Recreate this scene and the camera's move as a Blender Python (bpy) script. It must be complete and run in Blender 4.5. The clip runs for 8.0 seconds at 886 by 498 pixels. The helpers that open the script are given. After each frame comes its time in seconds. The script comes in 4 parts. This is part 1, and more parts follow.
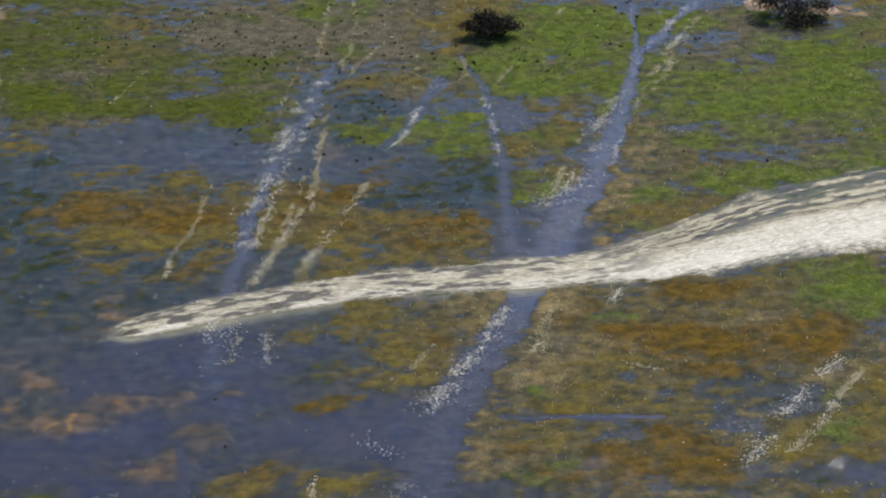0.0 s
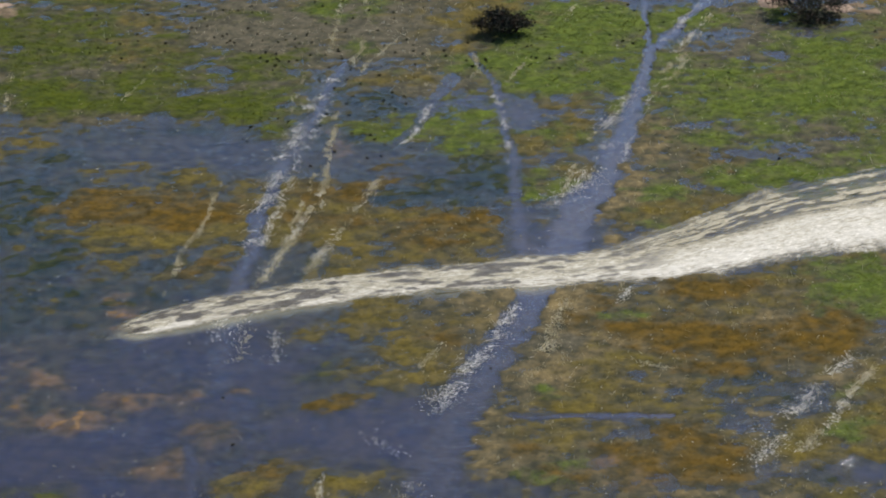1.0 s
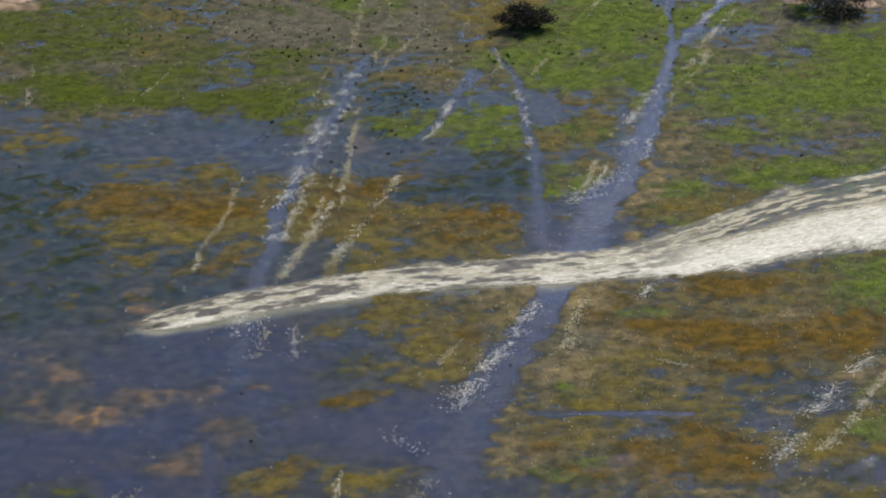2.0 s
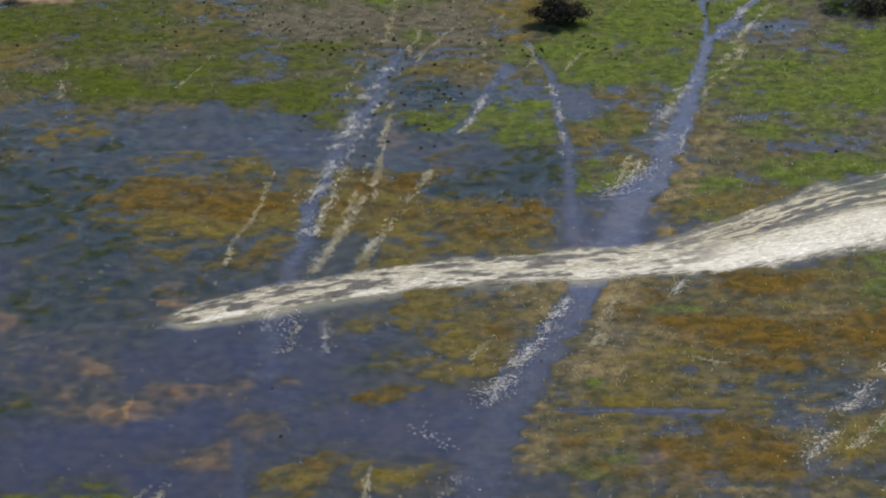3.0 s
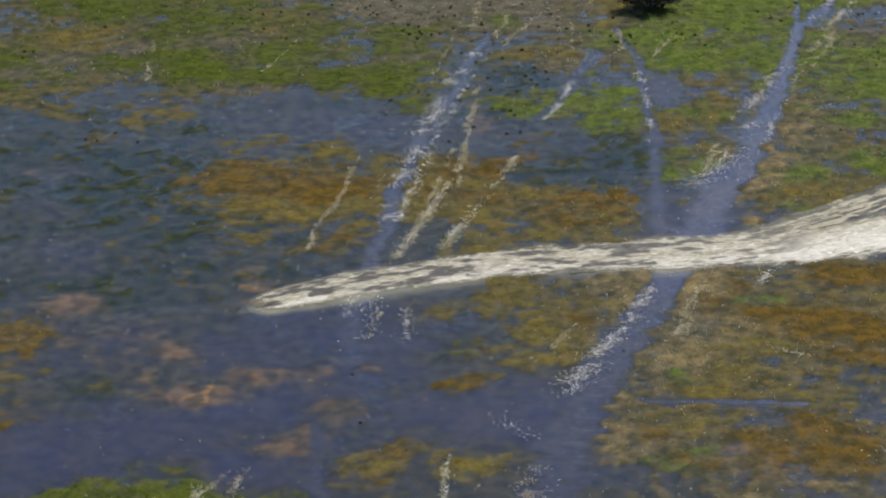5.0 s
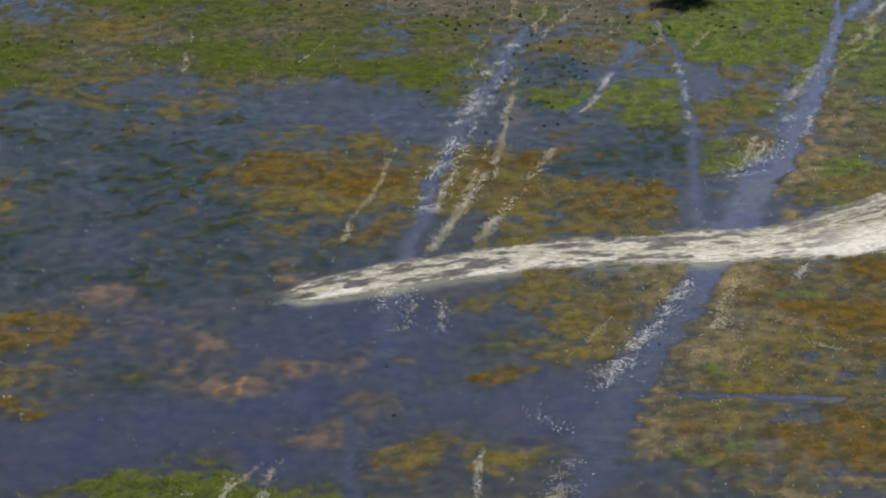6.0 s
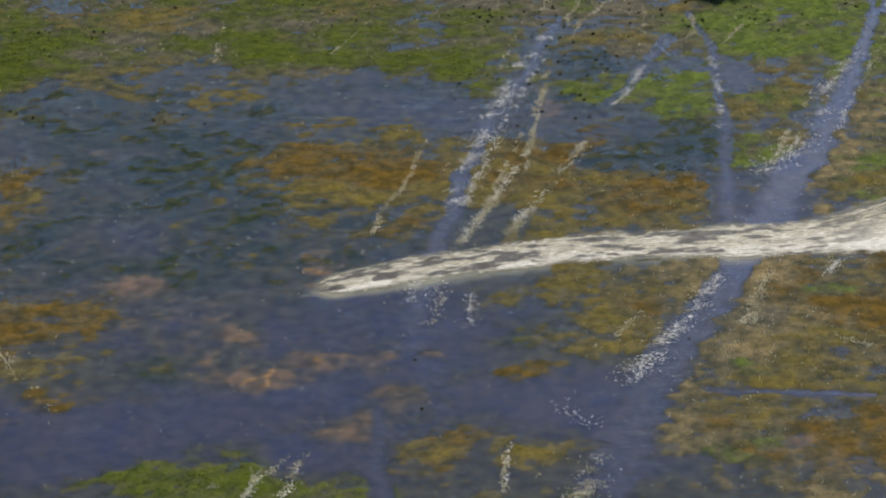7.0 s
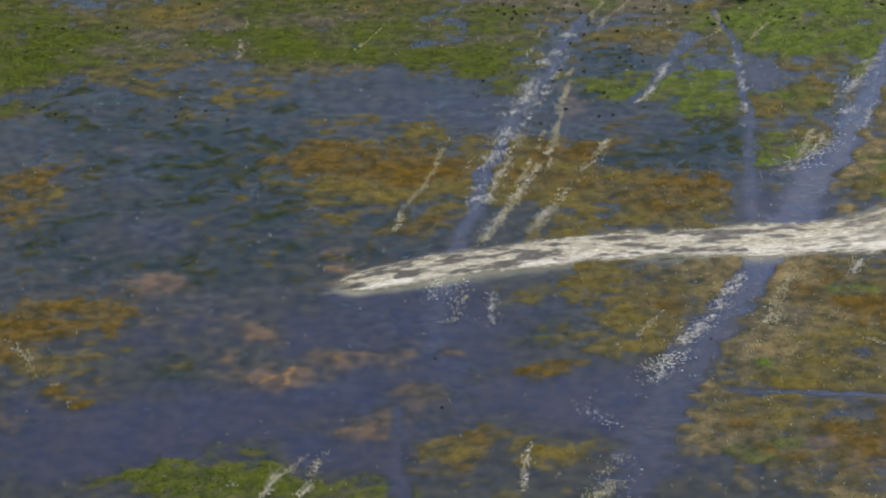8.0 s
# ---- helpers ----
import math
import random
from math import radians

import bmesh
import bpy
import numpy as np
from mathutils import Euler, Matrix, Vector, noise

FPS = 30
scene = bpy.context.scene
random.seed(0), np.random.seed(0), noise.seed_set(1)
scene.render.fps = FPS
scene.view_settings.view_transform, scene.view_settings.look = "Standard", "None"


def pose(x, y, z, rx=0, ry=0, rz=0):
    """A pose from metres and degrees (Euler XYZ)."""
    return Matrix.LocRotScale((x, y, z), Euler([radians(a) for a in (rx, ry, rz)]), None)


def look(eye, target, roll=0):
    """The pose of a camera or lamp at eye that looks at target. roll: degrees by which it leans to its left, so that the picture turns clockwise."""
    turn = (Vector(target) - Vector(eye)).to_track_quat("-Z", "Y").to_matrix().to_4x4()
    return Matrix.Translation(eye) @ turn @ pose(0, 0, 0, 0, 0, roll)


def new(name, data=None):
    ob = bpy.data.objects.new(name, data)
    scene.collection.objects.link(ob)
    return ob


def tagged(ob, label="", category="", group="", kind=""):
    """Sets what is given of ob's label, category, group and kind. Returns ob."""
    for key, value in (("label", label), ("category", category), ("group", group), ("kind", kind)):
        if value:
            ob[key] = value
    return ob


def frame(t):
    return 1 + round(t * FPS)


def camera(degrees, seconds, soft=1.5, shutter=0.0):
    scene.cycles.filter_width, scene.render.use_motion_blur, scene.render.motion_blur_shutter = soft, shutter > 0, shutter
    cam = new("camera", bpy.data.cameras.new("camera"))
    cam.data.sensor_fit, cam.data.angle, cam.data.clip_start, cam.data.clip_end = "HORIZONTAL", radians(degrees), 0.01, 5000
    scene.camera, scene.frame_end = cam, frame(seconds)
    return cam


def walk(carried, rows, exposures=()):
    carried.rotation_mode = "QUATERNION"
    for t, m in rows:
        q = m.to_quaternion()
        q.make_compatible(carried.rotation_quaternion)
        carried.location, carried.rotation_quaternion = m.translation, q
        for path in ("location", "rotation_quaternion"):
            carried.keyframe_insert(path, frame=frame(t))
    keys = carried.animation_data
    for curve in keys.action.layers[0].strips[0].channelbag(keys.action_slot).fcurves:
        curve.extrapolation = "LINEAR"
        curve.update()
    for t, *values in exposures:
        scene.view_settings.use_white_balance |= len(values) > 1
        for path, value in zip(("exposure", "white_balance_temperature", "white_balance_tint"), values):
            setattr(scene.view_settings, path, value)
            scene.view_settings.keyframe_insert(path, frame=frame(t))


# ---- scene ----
cam = camera(20.5, 8.0, soft=2.0)
PATH = [
    (0, (0.00, 0.00, 151.00), (0.00, 296.35, 0.0), -1.206),
    (0.5, (0.78, 0.44, 150.91), (-0.40, 296.16, 0.0), -1.284),
    (1, (1.36, 0.90, 150.82), (-1.34, 295.76, 0.0), -1.350),
    (1.5, (1.93, 1.37, 150.76), (-2.52, 295.30, 0.0), -1.425),
    (3, (3.17, 2.74, 150.71), (-8.34, 293.44, 0.0), -1.709),
    (3.5, (3.46, 3.18, 150.68), (-10.94, 292.66, 0.0), -1.824),
    (4, (3.78, 3.67, 150.64), (-13.75, 291.77, 0.0), -1.959),
    (4.5, (4.12, 4.20, 150.55), (-16.58, 290.80, 0.0), -2.090),
    (6, (5.40, 5.92, 150.03), (-23.80, 287.54, 0.0), -2.481),
    (6.5, (5.91, 6.55, 149.80), (-25.69, 286.46, 0.0), -2.580),
    (7, (6.29, 7.19, 149.55), (-27.50, 285.48, 0.0), -2.657),
    (7.5, (6.75, 7.80, 149.39), (-28.91, 285.01, 0.0), -2.730),
    (8, (7.19, 8.38, 149.32), (-30.26, 284.84, 0.0), -2.800),
]
walk(cam, [(t, look(eye, target, roll)) for t, eye, target, roll in PATH])

# ---- sky, sun and exposure ----
SUN_HEIGHT, SUN_TURN = radians(47), radians(29)
world = bpy.data.worlds.new("sky")
scene.world = world
world.use_nodes = True
sky = world.node_tree.nodes.new("ShaderNodeTexSky")
sky.sky_type, sky.sun_disc = "NISHITA", False
sky.sun_elevation, sky.sun_rotation = SUN_HEIGHT, SUN_TURN
sky.altitude, sky.air_density, sky.dust_density, sky.ozone_density = 900, 0.8, 0.0, 4.0
backing = world.node_tree.nodes["Background"]
backing.inputs["Strength"].default_value = 0.122
world.node_tree.links.new(sky.outputs[0], backing.inputs["Color"])
sun_way = Vector((math.sin(SUN_TURN) * math.cos(SUN_HEIGHT), math.cos(SUN_TURN) * math.cos(SUN_HEIGHT), math.sin(SUN_HEIGHT)))
sun = new("sun", bpy.data.lights.new("sun", "SUN"))
sun.data.energy, sun.data.angle, sun.data.color = 4.6, radians(0.5), (1.0, 0.94, 0.82)
sun.matrix_world = look(Vector((0, 300, 0)) + 200 * sun_way, (0, 300, 0))
scene.view_settings.exposure = 0.42


# ---- materials ----
class Nodes:
    """Short hand for one node material."""

    def __init__(self, name):
        self.mat = bpy.data.materials.new(name)
        self.mat.use_nodes = True
        self.tree = self.mat.node_tree
        self.tree.nodes.clear()
        self.out = self.tree.nodes.new("ShaderNodeOutputMaterial")

    def put(self, socket, value):
        if isinstance(value, bpy.types.NodeSocket):
            self.tree.links.new(value, socket)
        elif isinstance(value, tuple) and len(value) == 3 and socket.type == "RGBA":
            socket.default_value = (*value, 1)
        else:
            socket.default_value = value

    def node(self, kind, out=0, settings=None, **inputs):
        n = self.tree.nodes.new(kind)
        if settings:
            for key, value in settings.items():
                setattr(n, key, value)
        for key, value in inputs.items():
            self.put(n.inputs[key.replace("_", " ")], value)
        return n.outputs[out]

    def math(self, op, a, b=0.0, clamp=False):
        n = self.tree.nodes.new("ShaderNodeMath")
        n.operation, n.use_clamp = op, clamp
        self.put(n.inputs[0], a)
        self.put(n.inputs[1], b)
        return n.outputs[0]

    def mix(self, fac, a, b):
        n = self.tree.nodes.new("ShaderNodeMix")
        n.data_type = "RGBA"
        self.put(n.inputs[0], fac)
        self.put(n.inputs[6], a)
        self.put(n.inputs[7], b)
        return n.outputs[2]

    def place(self, stretch=(1, 1, 1), turn=0.0):
        spot = self.node("ShaderNodeNewGeometry", "Position")
        n = self.tree.nodes.new("ShaderNodeMapping")
        self.put(n.inputs["Vector"], spot)
        n.inputs["Scale"].default_value = stretch
        n.inputs["Rotation"].default_value = (0, 0, turn)
        return n.outputs[0]

    def noise(self, scale, detail=4.0, rough=0.55, spot=None, warp=0.0):
        return self.node("ShaderNodeTexNoise", "Fac", Vector=spot or self.place(), Scale=scale, Detail=detail, Roughness=rough, Distortion=warp)

    def ramp(self, fac, low, high):
        n = self.tree.nodes.new("ShaderNodeMapRange")
        n.interpolation_type = "SMOOTHSTEP"
        self.put(n.inputs["Value"], fac)
        n.inputs["From Min"].default_value, n.inputs["From Max"].default_value = low, high
        return n.outputs[0]

    def bump(self, height, strength, distance):
        return self.node("ShaderNodeBump", Height=height, Strength=strength, Distance=distance)

    def attr(self, name):
        n = self.tree.nodes.new("ShaderNodeAttribute")
        n.attribute_name = name
        parts = self.tree.nodes.new("ShaderNodeSeparateColor")
        self.put(parts.inputs[0], n.outputs["Color"])
        return (*parts.outputs[:3], n.outputs["Alpha"])

    def surface(self, shader):
        self.tree.links.new(shader, self.out.inputs["Surface"])
        return self.mat


def ground_material():
    m = Nodes("marsh_bed")
    green, olive, amber, straw = m.attr("cover")
    mud, tan, sand, teal = m.attr("soil")
    dim, rust, *_ = m.attr("stand")
    broad, mid = m.noise(0.16, 4), m.noise(0.5, 5, 0.55)
    fine = m.noise(1.7, 4, 0.6)
    speck = m.math("ADD", m.math("MULTIPLY", mid, 0.55), m.math("MULTIPLY", fine, 0.45))

    def over(base, amount, a, b, by, rag=0.8):
        edge = m.ramp(m.math("ADD", amount, m.math("MULTIPLY", m.math("SUBTRACT", speck, 0.5), rag)), 0.05, 1.15)
        edge = m.math("MULTIPLY", edge, m.math("MULTIPLY", amount, 3.0, True))
        return m.mix(edge, base, m.mix(m.ramp(by, 0.34, 0.66), a, b))

    base = m.mix(m.ramp(mid, 0.3, 0.7), (0.034, 0.036, 0.026), (0.085, 0.074, 0.048))
    base = over(base, teal, (0.01, 0.02, 0.012), (0.034, 0.044, 0.022), mid)
    base = over(base, rust, (0.11, 0.07, 0.04), (0.22, 0.135, 0.075), mid)
    base = over(base, mud, (0.046, 0.043, 0.028), (0.115, 0.1, 0.068), speck)
    base = over(base, tan, (0.105, 0.078, 0.034), (0.215, 0.162, 0.076), speck)
    base = over(base, olive, m.mix(broad, (0.066, 0.056, 0.011), (0.086, 0.06, 0.015)), m.mix(broad, (0.105, 0.092, 0.014), (0.165, 0.118, 0.026)), speck)
    base = over(base, amber, (0.058, 0.039, 0.005), m.mix(broad, (0.1, 0.063, 0.007), (0.13, 0.074, 0.01)), mid)
    # green is darkened to the left, where less light comes back
    base = over(base, green, m.mix(dim, (0.042, 0.066, 0.009), (0.032, 0.048, 0.004)), m.mix(dim, (0.105, 0.14, 0.02), (0.072, 0.088, 0.007)), speck)
    base = over(base, straw, (0.26, 0.21, 0.12), (0.45, 0.38, 0.24), fine)
    base = over(base, sand, (0.2, 0.14, 0.09), (0.3, 0.21, 0.14), mid)
    shader = m.node("ShaderNodeBsdfPrincipled", Base_Color=base, Roughness=0.9, Specular_IOR_Level=0.05, Normal=m.bump(speck, 0.6, 0.3))
    return m.surface(shader)


def water_material():
    m = Nodes("marsh_water")
    chop, murk_sheen, silt, milk = m.attr("surface")
    ripple = m.math("ADD", m.math("MULTIPLY", m.noise(1.1, 3, 0.5, m.place((1, 1.7, 1), 0.3)), 0.7), m.math("MULTIPLY", m.noise(4.2, 3, 0.6), 0.3))
    waves = m.noise(1.5, 3, 0.55, m.place((0.8, 1.5, 1), -0.2), 0.6)
    calm = m.bump(ripple, 0.14, 0.4)
    bump = m.tree.nodes.new("ShaderNodeBump")
    m.put(bump.inputs["Height"], waves)
    m.put(bump.inputs["Strength"], m.math("MULTIPLY", chop, 1.0, True))
    bump.inputs["Distance"].default_value = 0.6
    m.put(bump.inputs["Normal"], calm)
    normal = bump.outputs[0]
    below = m.node("ShaderNodeBsdfTransparent", Color=(0.9, 0.93, 0.93))
    cloud = m.ramp(m.math("ADD", m.math("MULTIPLY", m.noise(0.11, 5, 0.6), 0.6), m.math("MULTIPLY", m.noise(0.6, 4, 0.6), 0.4)), 0.36, 0.62)
    # murky body whose blue also paints sky reflection the gloss doesn't reach
    tint = m.mix(cloud, (0.035, 0.042, 0.1), (0.056, 0.055, 0.09))
    # paler mix: silty shoals, plus sky sheen painted on channels and pools
    tint = m.mix(silt, tint, m.mix(cloud, (0.08, 0.092, 0.165), (0.13, 0.122, 0.156)))
    haze = m.node("ShaderNodeBsdfDiffuse", Color=m.mix(milk, tint, (0.3, 0.285, 0.2)))
    body = m.tree.nodes.new("ShaderNodeMixShader")
    m.put(body.inputs[0], m.math("ADD", m.math("ADD", m.math("MULTIPLY", murk_sheen, 0.45), m.math("MULTIPLY", milk, 0.25)), 0.05, True))
    m.put(body.inputs[1], below)
    m.put(body.inputs[2], haze)
    shine = m.node("ShaderNodeBsdfGlossy", Roughness=m.math("ADD", m.math("MULTIPLY", chop, 0.16), 0.11), Normal=normal, Color=(1.0, 1.0, 1.0))
    top = m.tree.nodes.new("ShaderNodeMixShader")
    m.put(top.inputs[0], m.node("ShaderNodeFresnel", IOR=1.33, Normal=normal))
    m.put(top.inputs[1], body.outputs[0])
    m.put(top.inputs[2], shine)
    return m.surface(top.outputs[0])


def blade_material(name, low, high, dry, through_light=0.5):
    """Thin leaves: each blade differs, and stands of them differ over metres."""
    m = Nodes(name)
    each = m.node("ShaderNodeNewGeometry", "Random Per Island")
    stand = m.ramp(m.noise(0.22, 5, 0.6, m.place((0.8, 0.75, 1))), 0.41, 0.58)
    tint = m.mix(m.math("MULTIPLY", each, 0.3), m.mix(stand, low, high), high)
    tint = m.mix(m.ramp(m.math("ADD", m.math("MULTIPLY", each, 0.5), m.math("MULTIPLY", m.noise(0.5, 3), 0.7)), 0.62, 0.85), tint, dry)
    solid = m.node("ShaderNodeBsdfPrincipled", Base_Color=tint, Roughness=0.7, Specular_IOR_Level=0.1)
    thin = m.node("ShaderNodeBsdfTranslucent", Color=tint)
    both = m.tree.nodes.new("ShaderNodeMixShader")
    both.inputs[0].default_value = through_light
    m.put(both.inputs[1], solid)
    m.put(both.inputs[2], thin)
    return m.surface(both.outputs[0])


def wake_material():
    m = Nodes("churned_water")
    foam, dark, cover, _ = m.attr("foam")
    way = m.tree.nodes.new("ShaderNodeAttribute")
    way.attribute_name = "way"
    along = m.tree.nodes.new("ShaderNodeMapping")
    m.put(along.inputs["Vector"], way.outputs["Vector"])
    along.inputs["Scale"].default_value = (0.28, 1.0, 1.0)
    streak = m.noise(0.8, 6, 0.65, along.outputs[0], 0.9)
    lace = m.noise(3.4, 6, 0.7, along.outputs[0], 0.7)
    both = m.math("ADD", m.math("MULTIPLY", streak, 0.55), m.math("MULTIPLY", lace, 0.45))
    amount = m.math("ADD", foam, m.math("MULTIPLY", m.math("SUBTRACT", both, 0.5), 2.6))
    white = m.math("MULTIPLY", m.ramp(amount, 0.1, 1.1), m.math("SUBTRACT", 1.0, m.ramp(m.math("ADD", dark, m.math("MULTIPLY", m.math("SUBTRACT", both, 0.5), 2.6)), 0.2, 1.0)))
    silt = m.mix(m.ramp(lace, 0.35, 0.65), (0.15, 0.13, 0.075), (0.34, 0.3, 0.2))
    body = m.mix(m.ramp(m.math("ADD", dark, m.math("MULTIPLY", m.math("SUBTRACT", lace, 0.5), 2.4)), 0.3, 0.85), silt, (0.05, 0.041, 0.03))
    base = m.mix(white, body, m.mix(m.ramp(lace, 0.5, 0.7), (0.5, 0.47, 0.41), (0.8, 0.765, 0.69)))
    shine = m.math("ADD", m.math("MULTIPLY", white, 0.25), 0.45)
    solid = m.node("ShaderNodeBsdfPrincipled", Base_Color=base, Roughness=shine, IOR=1.33, Normal=m.bump(both, 0.45, 0.3))
    clear = m.node("ShaderNodeBsdfTransparent")
    edge = m.ramp(m.math("ADD", cover, m.math("MULTIPLY", m.math("SUBTRACT", both, 0.5), 1.3)), 0.05, 0.95)
    out = m.tree.nodes.new("ShaderNodeMixShader")
    m.put(out.inputs[0], edge)
    m.put(out.inputs[1], clear)
    m.put(out.inputs[2], solid)
    return m.surface(out.outputs[0])


def plain_material(name, low, high, scale=3.0, rough=0.85, relief=0.4):
    m = Nodes(name)
    grain = m.noise(scale, 6, 0.6)
    base = m.mix(m.ramp(grain, 0.3, 0.7), low, high)
    return m.surface(m.node("ShaderNodeBsdfPrincipled", Base_Color=base, Roughness=rough, Normal=m.bump(grain, relief, 0.1)))


BED, WATER, WAKE = ground_material(), water_material(), wake_material()
GRASS = blade_material("green_blades", (0.038, 0.06, 0.007), (0.14, 0.17, 0.018), (0.185, 0.17, 0.045))
# darker copy of the grass colours, painting the dimmer left side
DIM_GRASS = blade_material("dim_blades", (0.022, 0.036, 0.003), (0.07, 0.09, 0.005), (0.095, 0.085, 0.01))
SEDGE = blade_material("olive_blades", (0.054, 0.05, 0.006), (0.11, 0.094, 0.011), (0.16, 0.118, 0.03))
AMBER = blade_material("amber_blades", (0.06, 0.04, 0.005), (0.104, 0.062, 0.007), (0.13, 0.08, 0.012))
MURK = blade_material("sunken_blades", (0.016, 0.028, 0.012), (0.05, 0.058, 0.022), (0.075, 0.06, 0.028), 0.3)
# flake white that paints the sun's glints on the water
GLINT_WHITE = plain_material("froth", (0.62, 0.57, 0.47), (0.88, 0.84, 0.74), 2.0)
RUST = blade_material("rust_leaves", (0.13, 0.072, 0.022), (0.2, 0.105, 0.032), (0.15, 0.115, 0.03), 0.4)
STRAW = blade_material("dry_stems", (0.5, 0.44, 0.28), (0.76, 0.69, 0.5), (0.4, 0.34, 0.17), 0.3)
TUSSOCK = blade_material("dark_blades", (0.014, 0.016, 0.012), (0.03, 0.032, 0.018), (0.05, 0.04, 0.02), 0.15)
LEAVES = blade_material("dark_leaves", (0.014, 0.018, 0.014), (0.034, 0.036, 0.022), (0.06, 0.035, 0.025), 0.15)
DEAD = blade_material("red_brown_leaves", (0.09, 0.04, 0.03), (0.16, 0.075, 0.05), (0.2, 0.12, 0.08), 0.15)
BARK = plain_material("bark", (0.03, 0.025, 0.022), (0.08, 0.065, 0.055), 6.0)
SAND = plain_material("sand", (0.2, 0.13, 0.085), (0.32, 0.225, 0.16), 0.9)


# ---- where things grow ----
def chance(xi, yi, seed):
    h = (xi.astype(np.int64) * 374761393 + yi.astype(np.int64) * 668265263 + seed * 974634777) & 0xFFFFFFFF
    h = ((h ^ (h >> 13)) * 1274126177) & 0xFFFFFFFF
    return ((h ^ (h >> 16)) & 0xFFFF) / 65535.0


def value_noise(x, y, seed):
    xi, yi = np.floor(x), np.floor(y)
    u, v = x - xi, y - yi
    u, v = u * u * (3 - 2 * u), v * v * (3 - 2 * v)
    a, b = chance(xi, yi, seed), chance(xi + 1, yi, seed)
    c, d = chance(xi, yi + 1, seed), chance(xi + 1, yi + 1, seed)
    return (a * (1 - u) + b * u) * (1 - v) + (c * (1 - u) + d * u) * v


def fbm(x, y, size, seed, octaves=4):
    total, weight, gain = 0.0, 0.0, 1.0
    for k in range(octaves):
        total = total + gain * value_noise(x * 2**k / size + 17.3 * k, y * 2**k / size - 9.1 * k, seed + k)
        weight, gain = weight + gain, gain * 0.55
    return total / weight


def smooth(v, low, high):
    s = np.clip((v - low) / (high - low), 0, 1)
    return s * s * (3 - 2 * s)


def spaced(first, last, step, reach):
    """Even steps over the near part, then growing ones out to the reach."""
    inner = np.arange(first, last + step / 2, step)
    grow = step * np.cumsum(1.28 ** np.arange(1, 60))
    low, high = first - grow[grow < reach], inner[-1] + grow[grow < reach]
    return np.concatenate([low[::-1], inner, high])


GX, GY = spaced(-118, 84, 0.45, 2600), spaced(218, 404, 0.45, 2600)
X, Y = np.meshgrid(GX, GY)
WX = X + 6 * (fbm(X, Y, 9, 11, 3) - 0.5) + 1.2 * (fbm(X, Y, 2.2, 12, 3) - 0.5)
WY = Y + 7 * (fbm(X, Y, 9, 21, 3) - 0.5) + 1.8 * (fbm(X, Y, 2.2, 22, 3) - 0.5)
RAG = fbm(X, Y, 3.0, 31, 4) - 0.5
GAPS = fbm(X, Y, 7.0, 36, 4) - 0.5
MOTTLE = fbm(0.7 * X, Y, 1.8, 38, 3) - 0.5
COVER = ("blue", "deep", "teal", "mud", "olive", "amber", "tan", "green", "rust", "sand")
FIELD = {name: np.zeros_like(X) for name in COVER + ("channel", "glitter", "straw")}
MATS, LINES = [], []


def patch(kind, ovals):
    """Ragged oval stands that lie over what was there: middle x, y, half sizes and how full they are."""
    for x, y, rx, ry, amount in ovals:
        far = np.hypot((WX - x) / rx, (WY - y) / ry) + 1.1 * RAG + 0.9 * GAPS
        full = np.clip(amount * smooth(1.5 - far, 0.0, 0.95), 0, 1)
        for name in COVER:
            FIELD[name] *= 1 - full
        FIELD[kind] += full
        if kind == "rust":
            MATS.append((x, y, rx, ry, amount))


def trail(kind, line, first, last, amount):
    """A path worn through the marsh, as wide on each side as told at its two ends."""
    px, py = X + 0.35 * (WX - X), Y + 0.35 * (WY - Y)
    if kind == "straw":
        px, py = X + 0.22 * (WX - X), Y + 0.22 * (WY - Y)
    whole = sum(math.dist(a, b) for a, b in zip(line, line[1:]))
    gone = 0.0
    LINES.append((kind, line, first, last, amount))
    amount *= {"channel": 1.0, "glitter": 1.0, "straw": 0.1}[kind]
    for a, b in zip(line, line[1:]):
        dx, dy, size = b[0] - a[0], b[1] - a[1], math.dist(a, b)
        s = np.clip(((px - a[0]) * dx + (py - a[1]) * dy) / size**2, 0, 1)
        half = first + (last - first) * (gone + s * size) / whole
        off = np.hypot(px - a[0] - s * dx, py - a[1] - s * dy)
        if kind == "channel":
            off = off + half * (1.5 * MOTTLE + 1.1 * RAG)
        FIELD[kind] = np.maximum(FIELD[kind], amount * smooth(-off / np.maximum(half, 0.4), *((-1.4, -0.65) if kind == "channel" else (-1.55, -0.35))))
        gone += size


# the marsh beyond the charted part follows the same mixture
outside = smooth(np.maximum(np.abs(X + 17) - 82, np.abs(Y - 308) - 76), 0, 18)
for kind, low, seed in (("blue", 0.45, 71), ("deep", 0.58, 75), ("olive", 0.52, 61), ("green", 0.54, 51)):
    full = outside * smooth(fbm(X, Y, 30, seed, 5), low, low + 0.09)
    for name in COVER:
        FIELD[name] *= 1 - full
    FIELD[kind] += full
# open waters, dark weed, grey flats, sedge, worn sward, grass and rust-coloured mats
patch("olive", [(31.5, 255.9, 29.3, 24.3, 0.65), (37.2, 275.6, 25.2, 13.6, 0.55), (-42.1, 307.2, 23.8, 19.7, 0.55), (-10.4, 303.9, 20.4, 14.1, 0.6), (-6.3, 271.6, 14.3, 13.3, 0.5), (-49.0, 376.9, 39.4, 25.0, 0.4), (-8.9, 374.7, 23.2, 22.3, 0.4)])
patch("olive", [(-94.7, 354.2, 38.1, 16.7, 0.4), (-78.4, 341.4, 26.2, 10.5, 0.3)])
